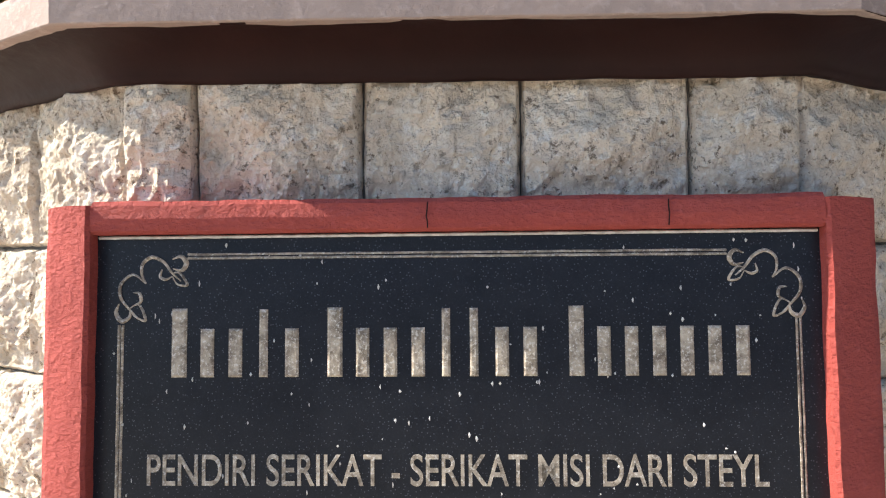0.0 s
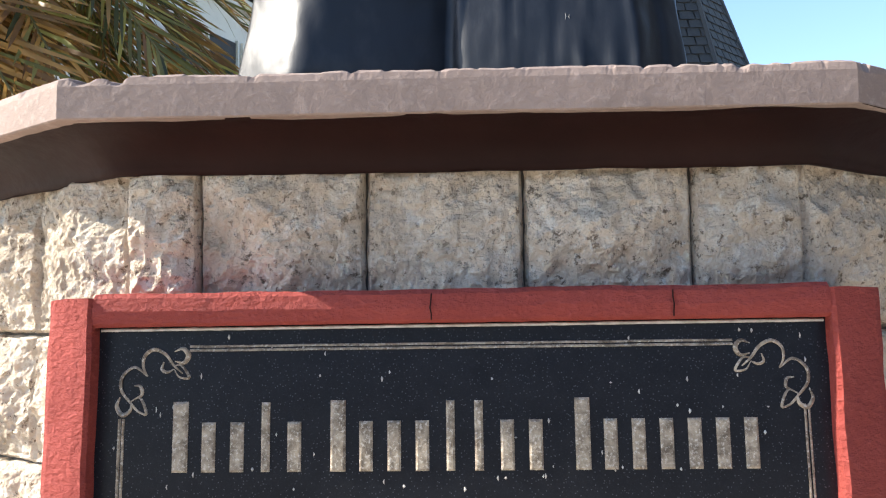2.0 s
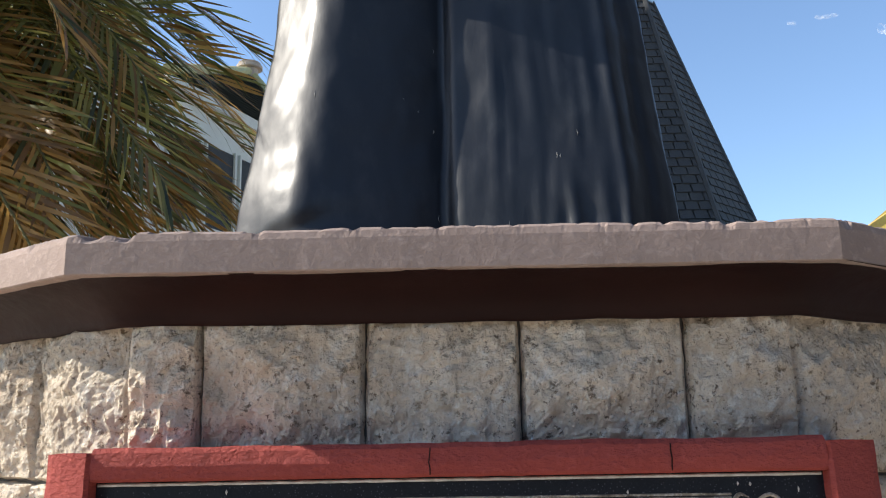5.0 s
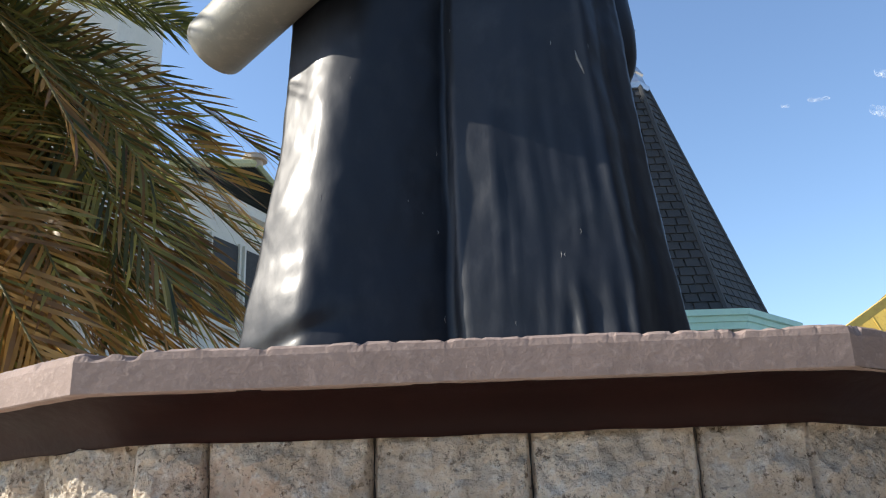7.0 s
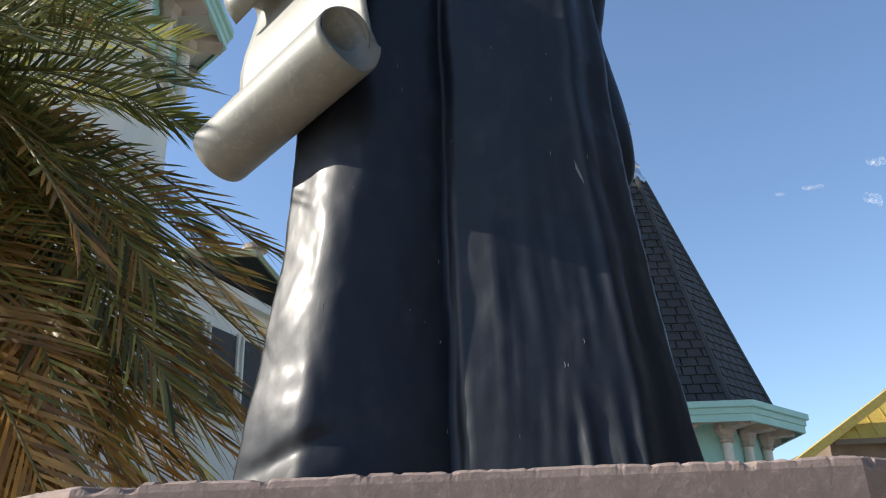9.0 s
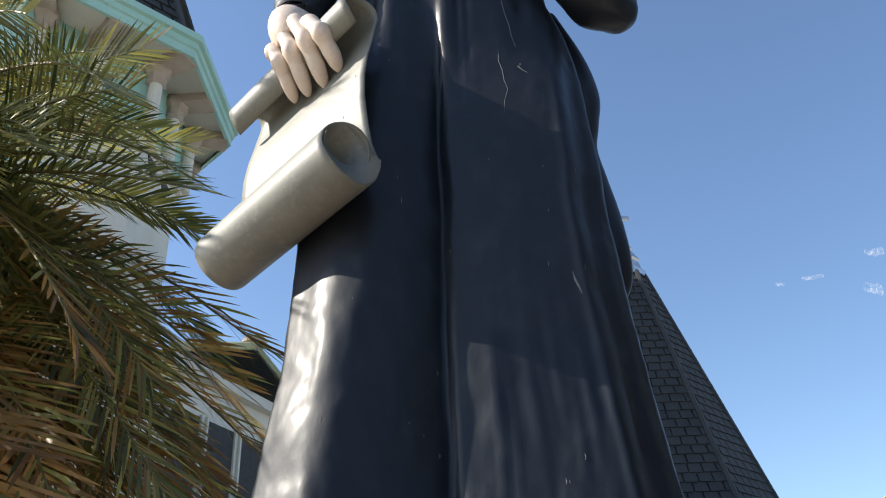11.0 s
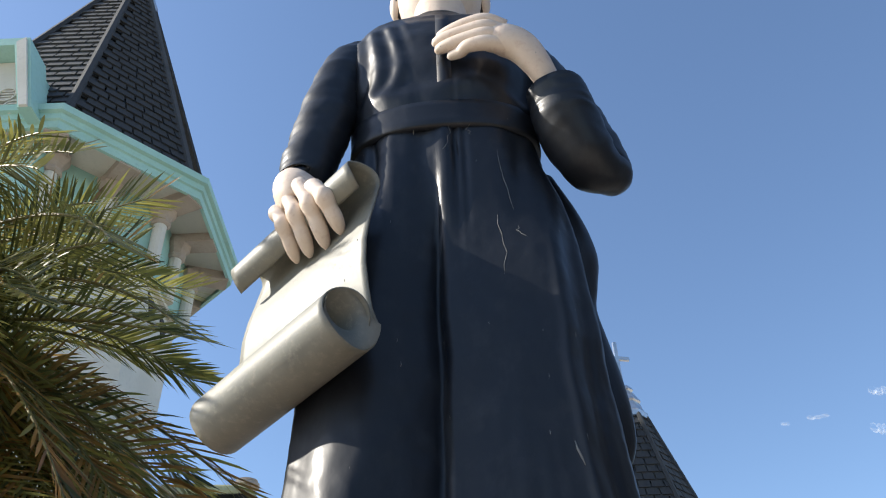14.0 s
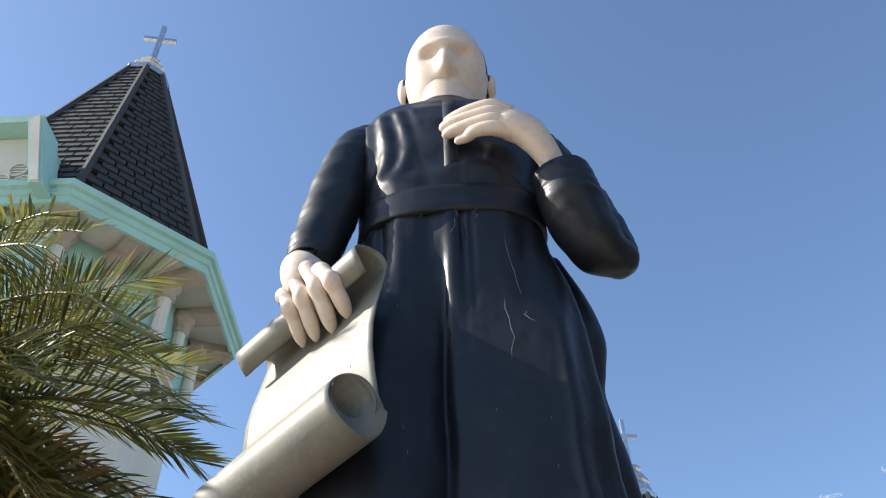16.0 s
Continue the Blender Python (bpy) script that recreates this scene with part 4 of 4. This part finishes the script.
    box(bm, (-w, -w, 0), (w, w, tall), m)
    box(bm, (-tall * 0.24, -w * 0.9, tall * 0.62), (-w, w * 0.9, tall * 0.62 + 2 * w), m)
    box(bm, (w, -w * 0.9, tall * 0.62), (tall * 0.24, w * 0.9, tall * 0.62 + 2 * w), m)
    put("cross", bm, STEEL, "bright metal cross")
    return t


tower(-8.36, 12, 24, 3.8, 13.2, 21.1, 22.0, 23.9, "mint and cream church tower under a tall dark spire")
tower(3.45, 15, 24, 2.5, 4.5, 9.72, 10.47, 11.65, "lower mint church tower with a dark spire and cross", 0.825, 1.055)

# ---------- side gable by the tall tower ----------
gable = thing("church_gable", (-12, 13, 0), "mint and cream church gable with round vent", "gable")


def gp(name, bm, m, label=""):
    ob = part(name, bm, m, gable, label)
    ob.matrix_parent_inverse = Matrix.Translation((12, -13, 0))
    return ob


def prism(bm, quad, back):
    """A slab with the four-sided face quad and the depth back."""
    a = [Vector(p) for p in quad]
    skin(bm, [a, [p + Vector(back) for p in a]])


bm = bmesh.new()
box(bm, (-13, 8.9, 0), (-7.25, 10.2, 12.86))
prism(bm, ((-13, 8.9, 12.86), (-7.25, 8.9, 12.86), (-7.75, 8.9, 14.6), (-13, 8.9, 14.6)), (0, 1.3, 0))
gp("wall", bm, MINT)
bm = bmesh.new()
prism(bm, ((-7.40, 8.2, 12.80), (-7.155, 8.2, 12.80), (-7.705, 8.2, 14.74), (-7.95, 8.2, 14.55)), (0, 0.696, 0))
gp("verge_trim", bm, TRIM, "mint moulded verge board")
bm = bmesh.new()
prism(bm, ((-7.36, 8.14, 12.80), (-7.21, 8.14, 12.80), (-7.74, 8.14, 14.68), (-7.89, 8.14, 14.56)), (0, 0.058, 0))
gp("verge_moulding", bm, CREAM)
bm = bmesh.new()
prism(bm, ((-13, 8.2, 14.55), (-7.953, 8.2, 14.55), (-7.708, 8.2, 14.74), (-13, 8.2, 14.78)), (0, 0.696, 0))
gp("eaves_trim", bm, TRIM, "mint moulded eaves board")
bm = bmesh.new()
prism(bm, ((-13, 8.6, 13.35), (-7.55, 8.6, 13.35), (-7.92, 8.6, 14.54), (-13, 8.6, 14.54)), (0, 0.296, 0))
gp("soffit_panel", bm, CREAM, "cream boarded panel")
VENTS = ((-7.95, 13.55), (-8.21, 13.27), (-7.76, 13.21))
for k, (x, z) in enumerate(VENTS):
    bm = bmesh.new()
    rows = [[Vector((x + rr * math.cos(q), y, z + rr * math.sin(q))) for q in (math.tau * i / 24 for i in range(24))] for rr, y in ((0.15, 8.596), (0.15, 8.52), (0.18, 8.52), (0.18, 8.596))]
    skin(bm, rows, True, (True, False))
    vent = gp("round_vent", bm, CREAM, "round cream louvred vent")
    for s in range(4):
        bm = bmesh.new()
        zz = z - 0.105 + 0.07 * s
        ww = math.sqrt(max(0.004, 0.148 ** 2 - (zz - z) ** 2))
        box(bm, (x - ww, 8.54, zz - 0.016), (x + ww, 8.59, zz + 0.016))
        part("slat", bm, CREAM, vent)

# ---------- house with green hipped roof behind the palm ----------
house = thing("outbuilding", (-7, 20, 0), "cream building with moss-green hipped roof and vent", "building")
hinv = Matrix.Translation((7, -20, 0))


def hp(name, bm, m, label=""):
    ob = part(name, bm, m, house, label)
    ob.matrix_parent_inverse = hinv
    return ob


EAVE = 9.0
PEAK = Vector((-6.74, 23.0, 11.9))
CORNERS = [Vector((-6.6, 16.0, EAVE)), Vector((-4.5, 21.9, EAVE)), Vector((-7.5, 27.0, EAVE)), Vector((-10.4, 21.0, EAVE))]
MIDDLE = sum(CORNERS, Vector()) / 4
INSET = [MIDDLE + (c - MIDDLE) * 0.90 for c in CORNERS]
INSET[0] = INSET[0] + (INSET[0] - INSET[1]).normalized() * 2.4
bm = bmesh.new()
skin(bm, [[Vector((c.x, c.y, zz)) for c in INSET] for zz in (0, EAVE - 0.05)])
hp("wall", bm, CREAM, "pale cream plaster wall")
bm = bmesh.new()
skin(bm, [[c - Vector((0, 0, 0.26)) for c in CORNERS], CORNERS])
hp("eaves_board", bm, CREAM, "deep pale eaves board")
bm = bmesh.new()
base = [bm.verts.new(c + Vector((0, 0, 0.004))) for c in CORNERS]
tip = bm.verts.new(PEAK)
for k in range(4):
    bm.faces.new((base[k], base[(k + 1) % 4], tip))
bm.faces.new(base[::-1])
roof = hp("roof", bm, ROOF_G, "moss-green tiled hipped roof")
COUNT = 20
slope_out = (CORNERS[1] - CORNERS[0]).cross(PEAK - CORNERS[0]).normalized()
for k in range(COUNT - 1):
    a, b = (c.lerp(PEAK, k / COUNT) for c in CORNERS[:2])
    c, d = (q.lerp(PEAK, (k + 1.1) / COUNT) for q in CORNERS[:2])
    bm = bmesh.new()
    prism(bm, (a, b, d, c), (0, 0, -0.01))
    for v in bm.verts:
        near = min((v.co - a).length, (v.co - b).length) < 0.05
        v.co += slope_out * (0.075 if near else 0.012)
    ob = part("tile_course", bm, ROOF_G, roof)
for c in CORNERS[:2]:
    bm = bmesh.new()
    tube(bm, [c + Vector((0, 0, 0.08)), PEAK + Vector((0, 0, 0.08))], 0.14, 8)
    hp("hip_ridge", bm, RIDGE, "pale yellow ridge capping")
bm = bmesh.new()
tube(bm, [PEAK + Vector((0, 0, dz)) for dz in (-0.2, 0.14, 0.15, 0.24, 0.25, 0.34, 0.42)], [0.27, 0.27, 0.40, 0.40, 0.30, 0.34, 0.10], 16)
hp("roof_vent", bm, CAPITAL, "round weathered roof vent")
ALONG = (INSET[1] - INSET[0]).normalized()
OUTW = Vector((ALONG.y, -ALONG.x, 0))
for k in range(4):
    at = INSET[0] + ALONG * (2.2 + 1.35 * k)
    frame_turn = Matrix(((ALONG.x, OUTW.x, 0, at.x), (ALONG.y, OUTW.y, 0, at.y), (0, 0, 1, 0), (0, 0, 0, 1)))
    bm = bmesh.new()
    box(bm, (0.06, 0.004, 5.9), (1.14, 0.03, 7.9), frame_turn)
    window = hp("window", bm, DARK, "dark window")
    for lo, hi in (((0, 0.004, 5.84), (0.06, 0.09, 7.96)), ((1.14, 0.004, 5.84), (1.2, 0.09, 7.96)), ((0.0, 0.004, 5.70), (1.2, 0.16, 5.84))):
        bm = bmesh.new()
        box(bm, lo, hi, frame_turn)
        hp("window_frame", bm, CREAM)

# ---------- yellow-roofed building ----------
shed = thing("yellow_roofed_building", (11, 21, 0), "building with bright yellow sheet-metal roof", "building")
sinv = Matrix.Translation((-11, -21, 0))


def sp(name, bm, m, label="", parent=None):
    ob = part(name, bm, m, parent or shed, label)
    if parent is None:
        ob.matrix_parent_inverse = sinv
    return ob


bm = bmesh.new()
prism(bm, ((8.45, 20.3, 0), (16, 20.3, 0), (16, 20.3, 5.0), (8.75, 20.3, 5.0)), (0, 8, 0))
sp("wall", bm, SHADED_BROWN, "brown plaster wall, eaves shade mixed into its colour")
bm = bmesh.new()
prism(bm, ((7.3, 19.9, 4.04), (12.3, 19.9, 7.20), (12.3, 19.9, 7.44), (7.3, 19.9, 4.28)), (0, 0.35, 0))
sp("verge_board", bm, YELLOW, "yellow painted verge with rust stains")
bm = bmesh.new()
prism(bm, ((8.72, 19.95, 5.00), (16.5, 19.95, 5.00), (13.6, 21.6, 7.10), (11.75, 21.6, 7.10)), (0, 0.06, -0.05))
slope = sp("roof", bm, YELLOW, "yellow painted metal roof")
for k in range(17):
    x = 8.95 + 0.44 * k
    f = min(1, (x - 8.72) / 3.4, max(0.1, (16.4 - x) / 2.9))
    bm = bmesh.new()
    prism(bm, ((x - 0.012, 19.95, 5.01), (x + 0.012, 19.95, 5.01), (x + 0.012, 19.95 + 1.65 * f, 5.01 + 2.1 * f), (x - 0.012, 19.95 + 1.65 * f, 5.01 + 2.1 * f)), (0, -0.012, 0.010))
    sp("rib", bm, YELLOW)
bm = bmesh.new()
box(bm, (8.74, 19.96, 4.86), (16.5, 20.05, 4.985))
sp("eaves_board", bm, SHADED_BROWN, "dark eaves board")

# ---------- plain walls added out of view, beside and behind the path, to cut sky light ---
for name, lo, hi in (("wall_east", (6.0, -8.0, 0), (6.25, 7.0, 7.2)), ("wall_south", (-5.0, -8.25, 0), (6.25, -8.0, 3.2))):
    bm = bmesh.new()
    box(bm, lo, hi)
    tagged(part(name, bm, SKYBLOCK if name == "wall_east" else MORTAR), "plain grey wall added out of view to cut sky light", "wall", kind="structure")

# ---------- thin far clouds ----------
m = bpy.data.materials.new("thin_cloud")
m.use_nodes = True
n, l = m.node_tree.nodes, m.node_tree.links
b = n["Principled BSDF"]
b.inputs["Base Color"].default_value = (0.9, 0.92, 0.95, 1)
b.inputs["Roughness"].default_value = 1.0
tc, ns, mr = n.new("ShaderNodeTexCoord"), n.new("ShaderNodeTexNoise"), n.new("ShaderNodeMapRange")
ns.inputs["Scale"].default_value, ns.inputs["Detail"].default_value = 0.07, 2
l.new(tc.outputs["Object"], ns.inputs["Vector"])
l.new(ns.outputs[0], mr.inputs[0])
mr.inputs[1].default_value, mr.inputs[2].default_value, mr.inputs[4].default_value = 0.38, 0.70, 0.22
l.new(mr.outputs[0], b.inputs["Alpha"])
SPOTS = (((0.377, 0.833, 0.405), 18, 5), ((0.43, 0.819, 0.381), 14, 13), ((0.433, 0.800, 0.416), 15, 9), ((0.345, 0.845, 0.405), 7, 5))
for way, wide, tall in SPOTS:
    way = Vector(way)
    cloud_at = way * 1500
    bm = bmesh.new()
    for k in (-1, 0, 1):
        o = Vector((k * wide * 0.62, 0, random.uniform(-0.3, 0.3) * tall))
        ball(bm, o, (wide * random.uniform(0.32, 0.45), wide * 0.2, tall * random.uniform(0.5, 0.9)), 0, 10, 16)
    ob = part("cloud", bm, m, None, "", True)
    ob.location = cloud_at
    tagged(ob, "small thin white cloud in the blue sky", "cloud", "small clouds", "structure")
